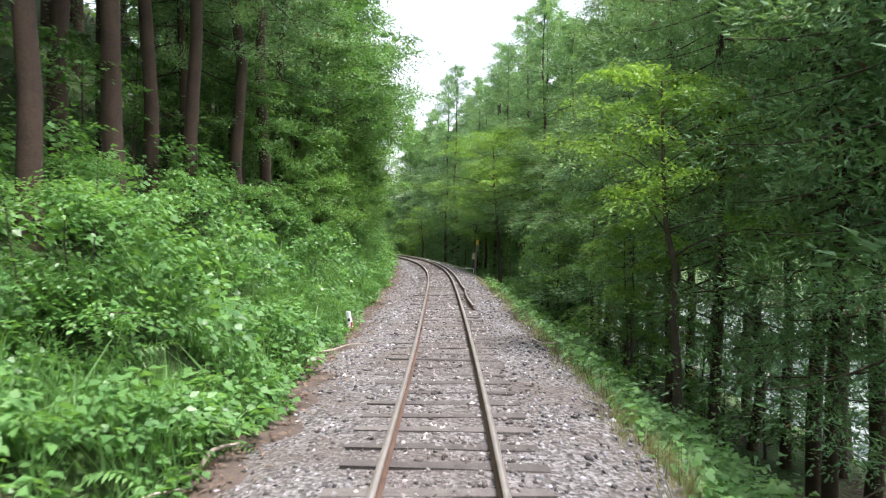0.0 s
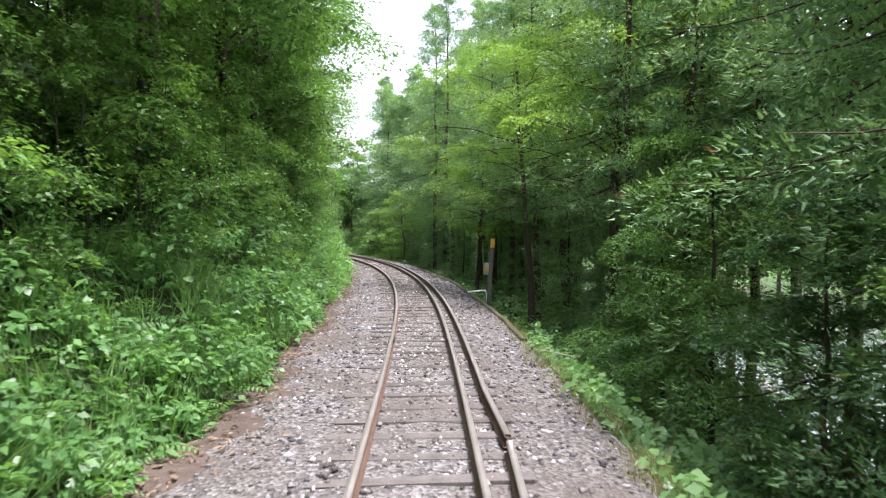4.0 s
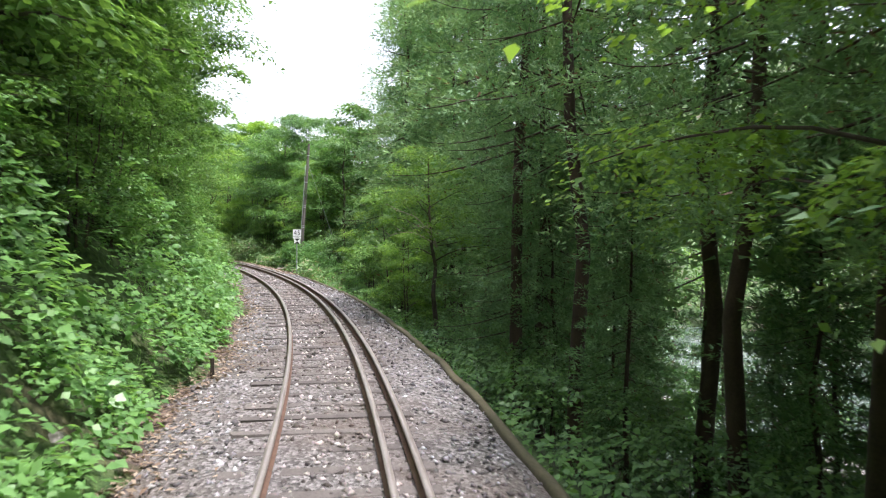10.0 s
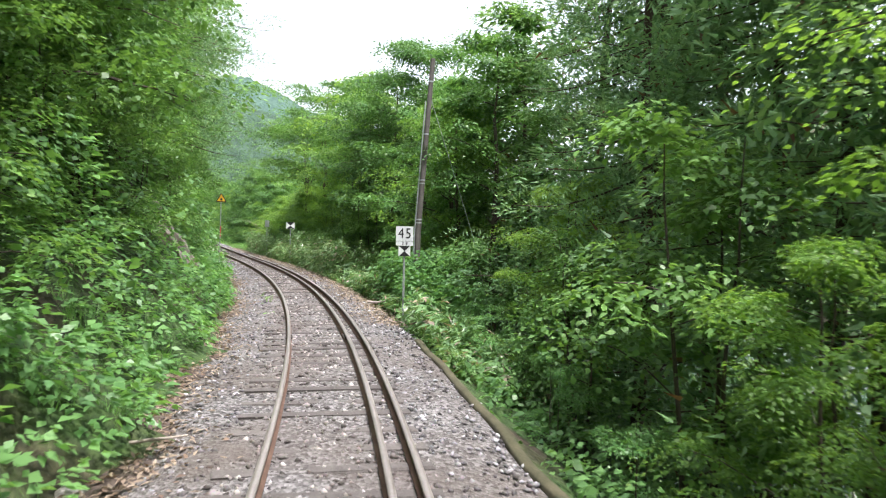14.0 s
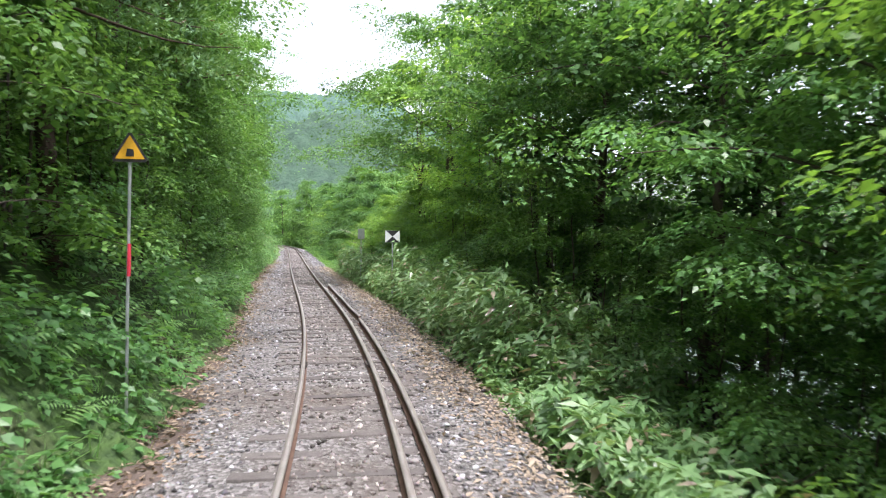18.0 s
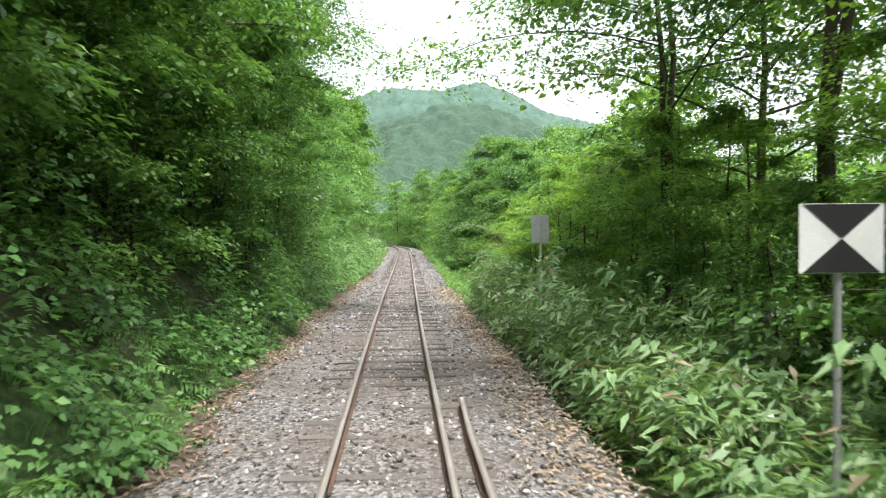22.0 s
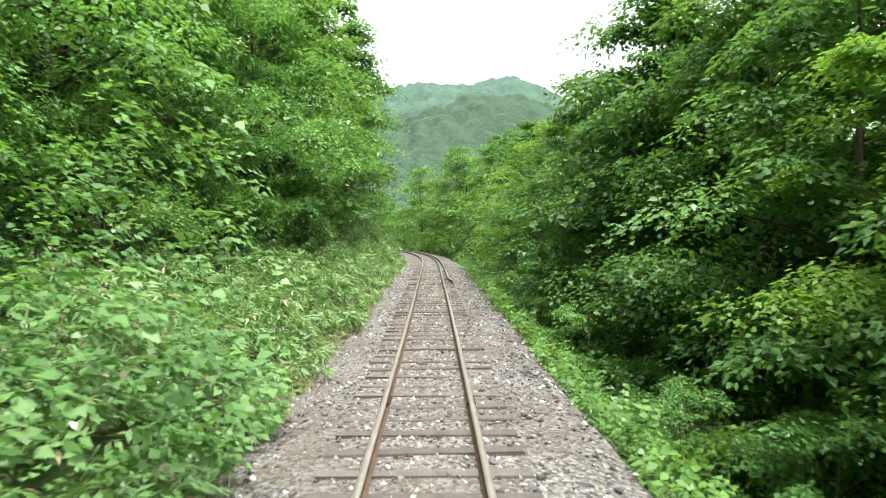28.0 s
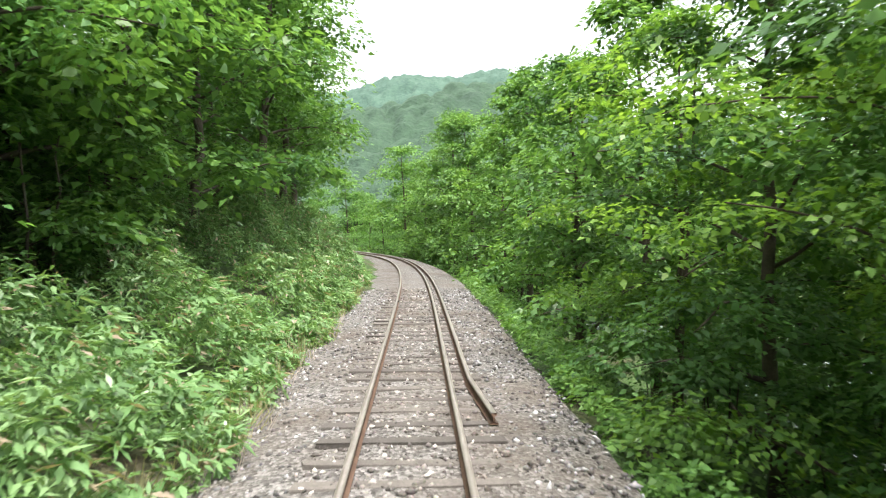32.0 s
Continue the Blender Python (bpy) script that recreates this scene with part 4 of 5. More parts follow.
# trees: kind, s, u, size
TREES = [
    # valley side, first stretch: cedars whose boughs hang to the track's height, a maple in front
    ("high_cedar", 5.5, 8.2, 0.95), ("high_cedar", 9.5, 7.4, 0.95), ("high_cedar", 13.5, 7.8, 1), ("high_cedar", 17.5, 7.0, 0.95), ("high_cedar", 21.5, 7.2, 0.95), ("high_cedar", 25.5, 7.0, 0.95), ("high_cedar", 29.5, 7.2, 0.95),
    ("high_maple", 14.0, 4.9, 0.75), ("maple", 16.8, 4.7, 0.52), ("high_maple", 23.5, 5.2, 0.6), ("deep", 27.5, 4.7, 0.5), ("broad", 31, 4.9, 0.5), ("deep", 34, 5.2, 0.55), ("broad", 36.5, 6.6, 0.7),
    # maples before the curve
    ("spread_maple", 45.0, 4.8, 0.8), ("spread_maple", 41.0, 6.4, 0.85), ("spread_maple", 51.5, 6.8, 0.85), ("high_maple", 56.5, 4.9, 0.95),
    # the long curve
    ("cedar", 69.5, 6.6, 0.9), ("cedar", 72.5, 7.6, 0.95), ("maple", 77.4, 4.7, 0.5), ("high_cedar", 78, 8.4, 1.05), ("cedar", 81.5, 8.2, 1.05), ("cedar", 85, 8.4, 1.05), ("cedar", 88.5, 9.2, 1.1), ("cedar", 92, 9.8, 1.15), ("high_cedar", 86.5, 7.7, 1.1),
    ("bush", 80.6, 5.5, 1.25), ("bush", 83.8, 5.0, 0.85), ("bush", 77.6, 6.4, 0.9), ("maple", 86.5, 5.6, 0.62),
    # past the pole
    ("deep", 93.5, 6.4, 1.05), ("maple", 95.2, 5.8, 0.9), ("pad", 98.5, 6.6, 0.75), ("broad", 96.5, 9.6, 1.1), ("over", 103, 6.8, 0.95), ("deep", 104.5, 8.8, 1.1), ("deep", 100.5, 10, 1.2), ("over", 108, 6.9, 0.9), ("deep", 105.5, 10, 1.2),
    ("broad", 110.5, 9.8, 1.0), ("deep", 111, 6.8, 1.0), ("maple", 114.5, 6.6, 0.95), ("high_maple", 113, 8.6, 1.0), ("maple", 118, 6.8, 0.85), ("maple", 121.5, 6.8, 0.72), ("high_maple", 117, 8.4, 1.3), ("high_maple", 123, 9.0, 1.4), ("airy", 122.5, 6.2, 1.1), ("airy", 128.5, 6.6, 1.1), ("airy", 112, 6.6, 0.85), ("maple", 125, 6.4, 0.66), ("maple", 128.5, 6.6, 0.75),
    ("high_maple", 129, 9.0, 1.35), ("maple", 132, 6.6, 0.8), ("maple", 135.5, 6.2, 0.85), ("high_maple", 134, 9.2, 1.1), ("maple", 139, 6.6, 0.9), ("deep", 142, 6.9, 0.9), ("maple", 145, 6.9, 0.9), ("deep", 147.2, 9.0, 0.9),
    ("broad", 138, 9.6, 0.95), ("broad", 144, 9.4, 1.0), ("maple", 140.5, 5.0, 0.55), ("maple", 136.5, 4.9, 0.5),
    # last stretch
    ("deep", 151.5, 7.3, 1.15), ("maple", 154.0, 6.9, 0.95), ("deep", 156.0, 7.2, 1.15), ("broad", 159.5, 7.3, 1.1), ("deep", 162, 7.2, 1.15), ("broad", 165, 7.2, 1.15), ("deep", 168.5, 7.0, 1.2), ("deep", 172, 6.6, 1.2), ("maple", 174.5, 5.8, 1.05), ("over", 166, 8.4, 1.1),
    ("shrub", 169.0, 4.0, 0.95), ("deep", 178, 5.4, 1.0), ("maple", 182, 5.4, 0.9), ("broad", 186, 6.5, 1), ("deep", 190, 5.4, 1), ("broad", 195, 6.5, 1.05), ("broad", 202, 6, 1.1), ("broad", 210, 6, 1.1), ("broad", 218, 6, 1.1), ("broad", 225, 6.5, 1), ("broad", 231, 6, 1.1), ("broad", 238, 6.5, 1.05), ("deep", 228, 9.5, 1.1), ("deep", 235, 10, 1.1),
    ("broad", 157, 9.4, 1.1), ("broad", 165, 9.4, 1.1), ("broad", 173, 9.5, 1.15), ("broad", 181, 9.5, 1.15),
    # hill side
    ("tall", -1, -8, 0.95), ("tall", 4, -8.4, 0.9), ("tall", 7.5, -9.4, 1), ("tall", 10, -7.6, 0.85), ("tall", 13, -9, 1), ("tall", 16, -8, 0.9), ("tall", 2, -11, 1), ("tall", 1.5, -6.6, 0.9), ("tall", 6, -6.9, 1.0), ("tall", 8.8, -6.4, 0.9), ("tall", 12, -6.8, 0.95), ("tall", 14.6, -6.3, 0.9), ("high_cedar", 17.5, -6.6, 0.75), ("high_cedar", 22, -6.8, 0.8),
    ("high_cedar", 26, -7.2, 0.85), ("deep", 19, -5.6, 0.5), ("deep", 23.5, -5.2, 0.6),
    ("over", 28, -5.4, 0.85), ("over", 33, -5.2, 0.95), ("over", 38.5, -5.2, 1.0), ("broad", 43, -5.3, 1.0), ("broad", 47.5, -5.2, 1.05), ("over", 52, -5.4, 0.95), ("broad", 56, -5.3, 1.0),
    ("broad", 61, -5.2, 1.05), ("broad", 65.5, -5.2, 1.0), ("over", 70, -5.4, 0.95), ("broad", 74.5, -5.2, 1.05), ("broad", 79, -5.2, 1.05), ("broad", 83.5, -5.2, 1.0), ("deep", 88, -5.6, 0.95), ("high_cedar", 98.5, -4.3, 0.9), ("high_cedar", 94.5, -5.4, 0.9), ("deep", 92.5, -6, 0.95),
    ("deep", 96, -5.7, 0.91), ("high_cedar", 102.8, -4.3, 0.9), ("over", 107.5, -5.0, 0.95), ("broad", 112.5, -5.4, 1.0), ("broad", 117, -5.5, 1.0), ("broad", 121.5, -5.4, 1.0), ("broad", 126, -5.4, 1.0), ("over", 132.2, -4.7, 1.05), ("bush", 127.5, -4.3, 1.0), ("bush", 130.6, -3.9, 0.95), ("bush", 133.4, -4.3, 1.0), ("bush", 124.6, -4.4, 1.0), ("broad", 124.5, -6.0, 1.0), ("broad", 135.5, -5.2, 0.95), ("over", 139, -6.2, 0.9), ("broad", 112, -7.5, 1.1), ("broad", 121, -7.5, 1.1), ("broad", 131, -7.5, 1.1),
    ("pad", 146, -8.6, 0.8), ("pad", 151.5, -9.8, 0.9), ("pad", 157, -10.4, 1.0), ("pad", 162.5, -10.2, 1.1), ("pad", 168, -9.8, 1.15), ("pad", 173, -9.2, 1.15), ("pad", 178, -8.8, 1.15), ("broad", 164, -13, 1.4), ("broad", 170, -13, 1.4), ("broad", 181, -8.4, 1.35),
    ("broad", 186, -8.0, 1.35), ("deep", 191, -7.2, 1.35), ("broad", 198, -6.6, 1.3), ("broad", 206, -6.8, 1.3), ("broad", 214, -7.2, 1.3),
]
for kind, s, u, size in TREES:
    grow(kind, s, u, size)


def bare_bough(tree, seed, start, ends):
    """Dead forked limbs on the track side of a tree, from (s, u, z) to several (s, u, z)."""
    rng = np.random.default_rng(seed)
    p = at(*start)
    for e in ends:
        q = at(*e)
        main = limb_line(rng, p, q, 0.12 * np.linalg.norm(q - p), 9)
        wood = [tube(main, np.linspace(0.032, 0.008, 9), 6)]
        for k in range(2, 9):
            tip = main[k] + (q - p) * rng.uniform(0.12, 0.3) + rng.normal(0, 0.22, 3)
            wood.append(tube(limb_line(rng, main[k], tip, 0.03, 5), np.linspace(0.011, 0.004, 5), 4))
        ob = part("dead_bough", mesh_of("dead_bough", *joined(wood), M_DEAD, smooth=True), tree, "bare grey forked bough")
        ob.matrix_parent_inverse = tree.matrix_basis.inverted()


bare_bough(grow("high_maple", 74.6, 5.0, 0.75), 5, (74.4, 4.9, 1.6), ((72.6, 3.0, 2.8), (71.9, 3.6, 2.2), (73.2, 2.9, 2.0)))
bare_bough(grow("maple", 148.6, 6.8, 0.9), 6, (148.3, 6.4, 0.4), ((147.0, 4.3, 1.5), (146.6, 4.6, 0.7), (147.8, 4.0, 2.4)))
bare_bough(grow("high_maple", 53.4, 6.4, 0.9), 7, (53.3, 6.3, 2.6), ((52.2, 3.6, 3.6),))
# dense bushes that make the bank a wall of leaves
for s in np.arange(21, 140, 2.0):
    if not 89.5 < s < 95.5:
        grow("bush", s + rng.uniform(-0.5, 0.5), float(foot_l(s)) - 1.5 - rng.uniform(0, 0.5), rng.uniform(0.55, 0.8) + 0.18 * (s > 98))
    grow("bush", s + rng.uniform(-0.6, 0.6), float(foot_l(s)) - 3.3 - rng.uniform(0, 0.8), rng.uniform(0.9, 1.2))
for s in np.arange(-2, 22, 3.0):
    grow("low", s + rng.uniform(-0.6, 0.6), float(foot_l(s)) - 4.4 - rng.uniform(0, 0.8), rng.uniform(0.6, 0.8))
for s in np.arange(92, 136, 1.9):
    grow("low", s + rng.uniform(-0.8, 0.8), 9.6 + rng.uniform(-1.2, 1.2), rng.uniform(0.8, 1.1))
# leafy edge on the valley side past the pole
for s in np.arange(93.4, 150, 2.1):
    grow("bush", s + rng.uniform(-0.6, 0.6), float(edge_r(s)) + (2.3 if s < 99 else 3.0 if s < 134 else 2.4) + rng.uniform(0, 0.9), rng.uniform(0.5, 0.78) + 0.25 * (104 < s < 127))
for s in np.arange(3, 27, 2.9):
    grow("tall", s + rng.uniform(-0.5, 0.5), -5.5 + rng.uniform(-0.3, 0.3), rng.uniform(0.85, 1.0))
# the cedar wood up the hill and behind the line's start
for s in np.arange(-14, 40, 3.2):
    for u in (-11, -14.5, -18):
        grow("tall", s + rng.uniform(-1, 1), u + rng.uniform(-1, 1), rng.uniform(0.9, 1.1))
for s in (-13, -9.5, -6, -3):
    grow("tall", s, -7.5 + rng.uniform(-0.6, 0.6), 0.95)
    grow("high_cedar", s, 7.4 + rng.uniform(-0.6, 0.6), 0.95)
for s in np.arange(138, 190, 4.4):
    grow("deep", s + rng.uniform(-1, 1), 8.9 + rng.uniform(0, 1.2), rng.uniform(0.8, 0.95))
for s in np.arange(150, 190, 6.0):
    grow("big", s + rng.uniform(-1, 1), 12.4 + rng.uniform(0, 1.5), rng.uniform(0.75, 0.9))
# plantation below the track, rows of straight bare trunks
for s in np.arange(-12, 92, 2.6):
    for u in (6.6, 9.2, 12.0):
        if u < 7 and (s < 36 or s > 69) or rng.uniform() < 0.12 or u > 10 and s > 62:
            continue
        grow("tall", s + rng.uniform(-0.9, 0.9), u + rng.uniform(-0.9, 0.9), rng.uniform(0.85, 1.1))
for s in np.arange(1, 112, 5.5):
    grow("low", s + rng.uniform(-1.2, 1.2), 6.8 + rng.uniform(-1.4, 1.5), rng.uniform(0.4, 0.7))
# undergrowth and young cedars on the river's bank
for s in (*np.arange(20, 36, 2.0), *np.arange(60, 96, 2.0)):
    grow("low", s + rng.uniform(-0.8, 0.8), 9.2 + rng.uniform(-0.8, 1.2), rng.uniform(0.55, 0.95))
for s in np.arange(38, 76, 2.2):
    grow("back", s + rng.uniform(-0.9, 0.9), 7.4 + rng.uniform(-1.4, 1.4), rng.uniform(0.28, 0.5))
    if s > 57:
        grow("back", s + rng.uniform(-0.9, 0.9), 9.6 + rng.uniform(-1.0, 1.0), rng.uniform(0.35, 0.55))
for s in np.arange(52, 92, 2.2):
    grow("low", s + rng.uniform(-0.8, 0.8), 10.6 + rng.uniform(-0.4, 0.4), rng.uniform(0.8, 1.05))
for s in np.arange(-8, 36, 3.0):
    grow("low", s + rng.uniform(-0.8, 0.8), 11.5 + rng.uniform(-1.2, 1.2), rng.uniform(0.6, 0.9))
# woods higher up the hill and across the river
for s in np.arange(30, 225, 6.5):
    grow("far", s + rng.uniform(-2, 2), -11 - (4 if 146 < s < 180 else 0) + rng.uniform(-1.2, 1.2), rng.uniform(0.95, 1.25))
for s in np.arange(40, 225, 9.0):
    grow("far", s + rng.uniform(-2, 2), -18 + rng.uniform(-3, 3), rng.uniform(1.2, 1.5))
for s in np.arange(30, 240, 7.0):
    grow("far", s + rng.uniform(-2, 2), 38 + rng.uniform(-2, 6), rng.uniform(1.1, 1.4))
for s in np.arange(130, 235, 7.0):
    grow("far", s + rng.uniform(-2, 2), 15 + rng.uniform(-1.5, 1.5), rng.uniform(0.85, 1.05))

# shrubs on the banks
for s in np.arange(0.5, 22, 2.3):
    grow("shrub", s + rng.uniform(-0.6, 0.6), float(foot_l(s)) - rng.uniform(1.6, 3.0), rng.uniform(0.45, 0.7))
for s, u, k in ((86.5, 3.6, 0.5), (88.2, 4.2, 0.6), (90.0, 3.9, 0.55), (91.4, 4.6, 0.6), (84.6, 4.0, 0.55), (82.4, 3.8, 0.5), (79.8, 3.9, 0.5), (167.0, 3.6, 0.55), (171.5, 3.7, 0.6), (143.5, 3.7, 0.6), (148.0, 3.6, 0.6), (154.5, 3.7, 0.55), (161.0, 3.6, 0.6)):
    grow("shrub", s, u, k)
for s in np.arange(144, 158, 2.0):
    grow("bush", s, -6.0 - 0.12 * (s - 144) - rng.uniform(0, 1.2), rng.uniform(0.75, 1.0))
for s in np.arange(158, 190, 2.4):
    grow("bush", s, -7.4 - rng.uniform(0, 1.6), rng.uniform(0.8, 1.1))
for s, u in ((97, 6.0), (99.5, 7.4), (102, 5.8), (104.5, 7.2), (107, 6.0), (109.5, 7.4), (112, 6.2)):
    grow("low", s, u, rng.uniform(0.55, 0.75))
for s in np.arange(138, 186, 2.4):
    grow("shrub", s + rng.uniform(-0.6, 0.6), 4.5 + rng.uniform(0, 1.4), rng.uniform(0.6, 0.85))
thicket("edge_weeds", "bright leafy bush in front of the utility pole", "bank", M_BANK, 89.3, 94.5, 900, lambda r, s: (2.75 + r.uniform(0, 2.2, len(s)), -0.35 + 1.75 * np.sqrt(r.uniform(0, 1, len(s))) * np.sin(np.clip((s - 88.8) / 6, 0.15, 1) * 2.6), -1 + 0 * s, 0.3 + 0 * s), (0.8, 1.3), 155)

# dry stems and tufts along the ballast's edges
thicket("dry_grass", "dry grass stems at the ballast's edge", "grass", M_GRASS, 141, 196, 420, lambda r, s: (foot_l(s) + r.uniform(-0.4, 0.1, len(s)), np.full(len(s), -0.3), 0.3 + 0 * s, 0 * s), (0.7, 1.4), 160)
thicket("dry_grass", "pale grass and moss at the track's edge", "grass", M_GRASS, -1, 36, 900, lambda r, s: (edge_r(s) + r.uniform(-0.25, 0.3, len(s)), np.full(len(s), -0.33), -0.3 + 0 * s, 0 * s), (0.3, 0.8), 161)
thicket("dry_grass", "grass tufts at the bank's foot", "grass", M_GRASS, 48, 140, 900, lambda r, s: (foot_l(s) + r.uniform(-0.25, 0.25, len(s)), np.full(len(s), -0.32), 0.3 + 0 * s, 0 * s), (0.3, 0.8), 162)
thicket("track_weeds", "small bright weeds between the rails", "fern", M_FERN, 90, 95, 26, lambda r, s: (-1.1 + r.uniform(-0.5, 0.5, len(s)) * np.where(s > 92, 0.4, 1), np.full(len(s), -0.18), 0.2 + 0 * s, 0 * s), (0.2, 0.35), 163)

thicket("dry_stems", "dead upright stems along the ballast's edge", "stem", M_DEAD, 140, 188, 700, lambda r, s: (foot_l(s) + r.uniform(-0.35, 0.3, len(s)), np.full(len(s), -0.33), 0.2 + 0 * s, 0 * s), (0.5, 1.0), 164)
thicket("dry_stems", "brown upright stems at the edge of the ballast", "stem", M_STEM, -1, 20, 260, lambda r, s: (edge_r(s) + r.uniform(-0.15, 0.3, len(s)), np.full(len(s), -0.33), -0.2 + 0 * s, 0 * s), (0.5, 1.0), 165)

rs = np.random.default_rng(172)
s = rs.uniform(88, 142, 11000)
u = edge_r(s) + rs.normal(-0.2, 0.3, 11000) - 0.3 * np.exp(-(((s - 112) / 9) ** 2)) * rs.uniform(0, 1, 11000)
P0 = at(s, u, np.interp(u - edge_r(s), [-1.0, 0, 0.4], [-0.165, -0.24, -0.3]) + rs.uniform(0, 0.03, 11000))
V, F = leaves(P0, np.stack([rs.normal(0, 1, 11000), rs.normal(0, 1, 11000), rs.normal(0, 0.2, 11000)], 1), rs.normal(0, 0.3, (11000, 3)) + np.array([0, 0, 1.0]), rs.uniform(0.06, 0.16, 11000), rs.uniform(0.02, 0.05, 11000))
tagged(new("fallen_leaves", mesh_of("fallen_leaves", V, F, M_STRAW)), "dry bamboo-grass leaves fallen on the ballast's edge", "fallen leaves", kind="stuff")

rs = np.random.default_rng(173)
s = rs.uniform(55, 150, 11000)
u = foot_l(s) + rs.normal(0.2, 0.35, 11000)
P0 = at(s, u, np.interp(u - foot_l(s), [-0.6, 0, 0.6, 1.4], [-0.13, -0.185, -0.185, -0.17]) + rs.uniform(0, 0.03, 11000))
V, F = leaves(P0, np.stack([rs.normal(0, 1, 11000), rs.normal(0, 1, 11000), rs.normal(0, 0.2, 11000)], 1), rs.normal(0, 0.3, (11000, 3)) + np.array([0, 0, 1.0]), rs.uniform(0.06, 0.16, 11000), rs.uniform(0.02, 0.05, 11000))
tagged(new("fallen_leaves", mesh_of("fallen_leaves", V, F, M_STRAW)), "pale dry leaves and grass along the bank's foot", "fallen leaves", kind="stuff")

rs = np.random.default_rng(171)
s = rs.uniform(-1, 142, 9000)
u = foot_l(s) + rs.normal(0.15, 0.33, 9000) + 0.35 * np.exp(-(((s - 28) / 20) ** 2)) * rs.uniform(0, 1, 9000)
P0 = at(s, u, np.interp(u - foot_l(s), [-0.6, 0, 0.6, 1.4], [-0.13, -0.185, -0.185, -0.17]) + rs.uniform(0, 0.03, 9000))
V, F = leaves(P0, np.stack([rs.normal(0, 1, 9000), rs.normal(0, 1, 9000), rs.normal(0, 0.2, 9000)], 1), rs.normal(0, 0.3, (9000, 3)) + np.array([0, 0, 1.0]), rs.uniform(0.05, 0.13, 9000), rs.uniform(0.025, 0.06, 9000))
tagged(new("fallen_leaves", mesh_of("fallen_leaves", V, F, M_DRYLEAF)), "brown fallen leaves and cedar twigs beside the ballast", "fallen leaves", kind="stuff")

for s in np.arange(216, 262, 5.0):
    grow("far", s, 9.5 + rng.uniform(-1, 1), rng.uniform(0.75, 1.0))
    grow("low", s + 2, 5.2, 0.9)
for f in np.arange(34, 130, 12.0):
    for g in np.arange(-46, 24, 9.0):
        x, y, zz = END[0] - math.sin(HEAD) * (f + 20) + math.cos(HEAD) * g, END[1] + math.cos(HEAD) * (f + 20) + math.sin(HEAD) * g, 0
        s, u = (float(q[0]) for q in nearest(np.array([x]), np.array([y])))
        if abs(u) > 6 and s > 196:
            grow("far", s, u, rng.uniform(1.1, 1.35), z=float(height(np.array([x]), np.array([y]))[0]) - 0.2)

for f, g in ((50, -10), (57, -5), (64, -12), (70, -3), (60, 3), (76, -9)):
    x, y = END[0] - math.sin(HEAD) * f + math.cos(HEAD) * g, END[1] + math.cos(HEAD) * f + math.sin(HEAD) * g
    s, u = (float(q[0]) for q in nearest(np.array([x]), np.array([y])))
    if abs(u) > 4.5:
        grow("big", s, u, rng.uniform(0.7, 0.85))

# far wooded ridges: more trees than anyone could count
rng = np.random.default_rng(77)
fw, sd = np.meshgrid(np.arange(0, 1, 0.0055) ** 1.3 * 620 + 150, np.linspace(-1, 1, 210), indexing="ij")
sd = sd * (0.34 * fw + 50)
x = (END[0] - math.sin(HEAD) * fw + math.cos(HEAD) * sd).ravel()
y = (END[1] + math.cos(HEAD) * fw + math.sin(HEAD) * sd).ravel()
z = height(x, y)
cx, cy = np.floor(x / 6.5), np.floor(y / 6.5)
dome = np.zeros(len(x))
for ox in (-1, 0, 1):
    for oy in (-1, 0, 1):
        hx, hy = cx + ox, cy + oy
        r1, r2, r3 = (np.mod(np.sin(hx * a + hy * b) * 43758.5453, 1.0) for a, b in ((12.99, 78.23), (39.35, 11.14), (73.16, 52.24)))
        d2 = (x - (hx + r1) * 6.5) ** 2 + (y - (hy + r2) * 6.5) ** 2
        dome = np.maximum(dome, (5 + 5 * r3) * np.sqrt(np.maximum(0, 1 - d2 / (5.2 + r3) ** 2)))
nf, ns = fw.shape
a, b = np.meshgrid(np.arange(nf - 1), np.arange(ns - 1), indexing="ij")
q = (a * ns + b).ravel()
V, F = np.stack([x, y, z + 1 + dome], 1), np.stack([q, q + 1, q + ns + 1, q + ns], 1)
tagged(new("far_woods", mesh_of("far_woods", V, F, [M_HAZEWOOD, M_NEARWOOD], (fw.ravel()[q] < 400).astype(int), smooth=True)), "green wooded ridges beyond the valley, haze put into the far one's colour", "woods", kind="stuff")


# ---- signs, poles and small things ----
def put(name, s, u, z, label, category, turn=0.0, group=""):
    """A thing at a place of the plan, whose +y looks along the line and +x to its right."""
    x, y, z = at(s, u, z)
    return thing(name, pose(x, y, z, 0, 0, math.degrees(heading(s)) + turn), label, category, group)


def flat(name, outline, y, thick, material):
    """A plate in the x-z plane from its outline, its front at y."""
    bm = bmesh.new()
    f = bm.faces.new([bm.verts.new((px, y, pz)) for px, pz in outline])
    r = bmesh.ops.extrude_face_region(bm, geom=[f])
    for v in [g for g in r["geom"] if isinstance(g, bmesh.types.BMVert)]:
        v.co.y += thick
    bmesh.ops.recalc_face_normals(bm, faces=bm.faces[:])
    return bm_mesh(name, bm, material)


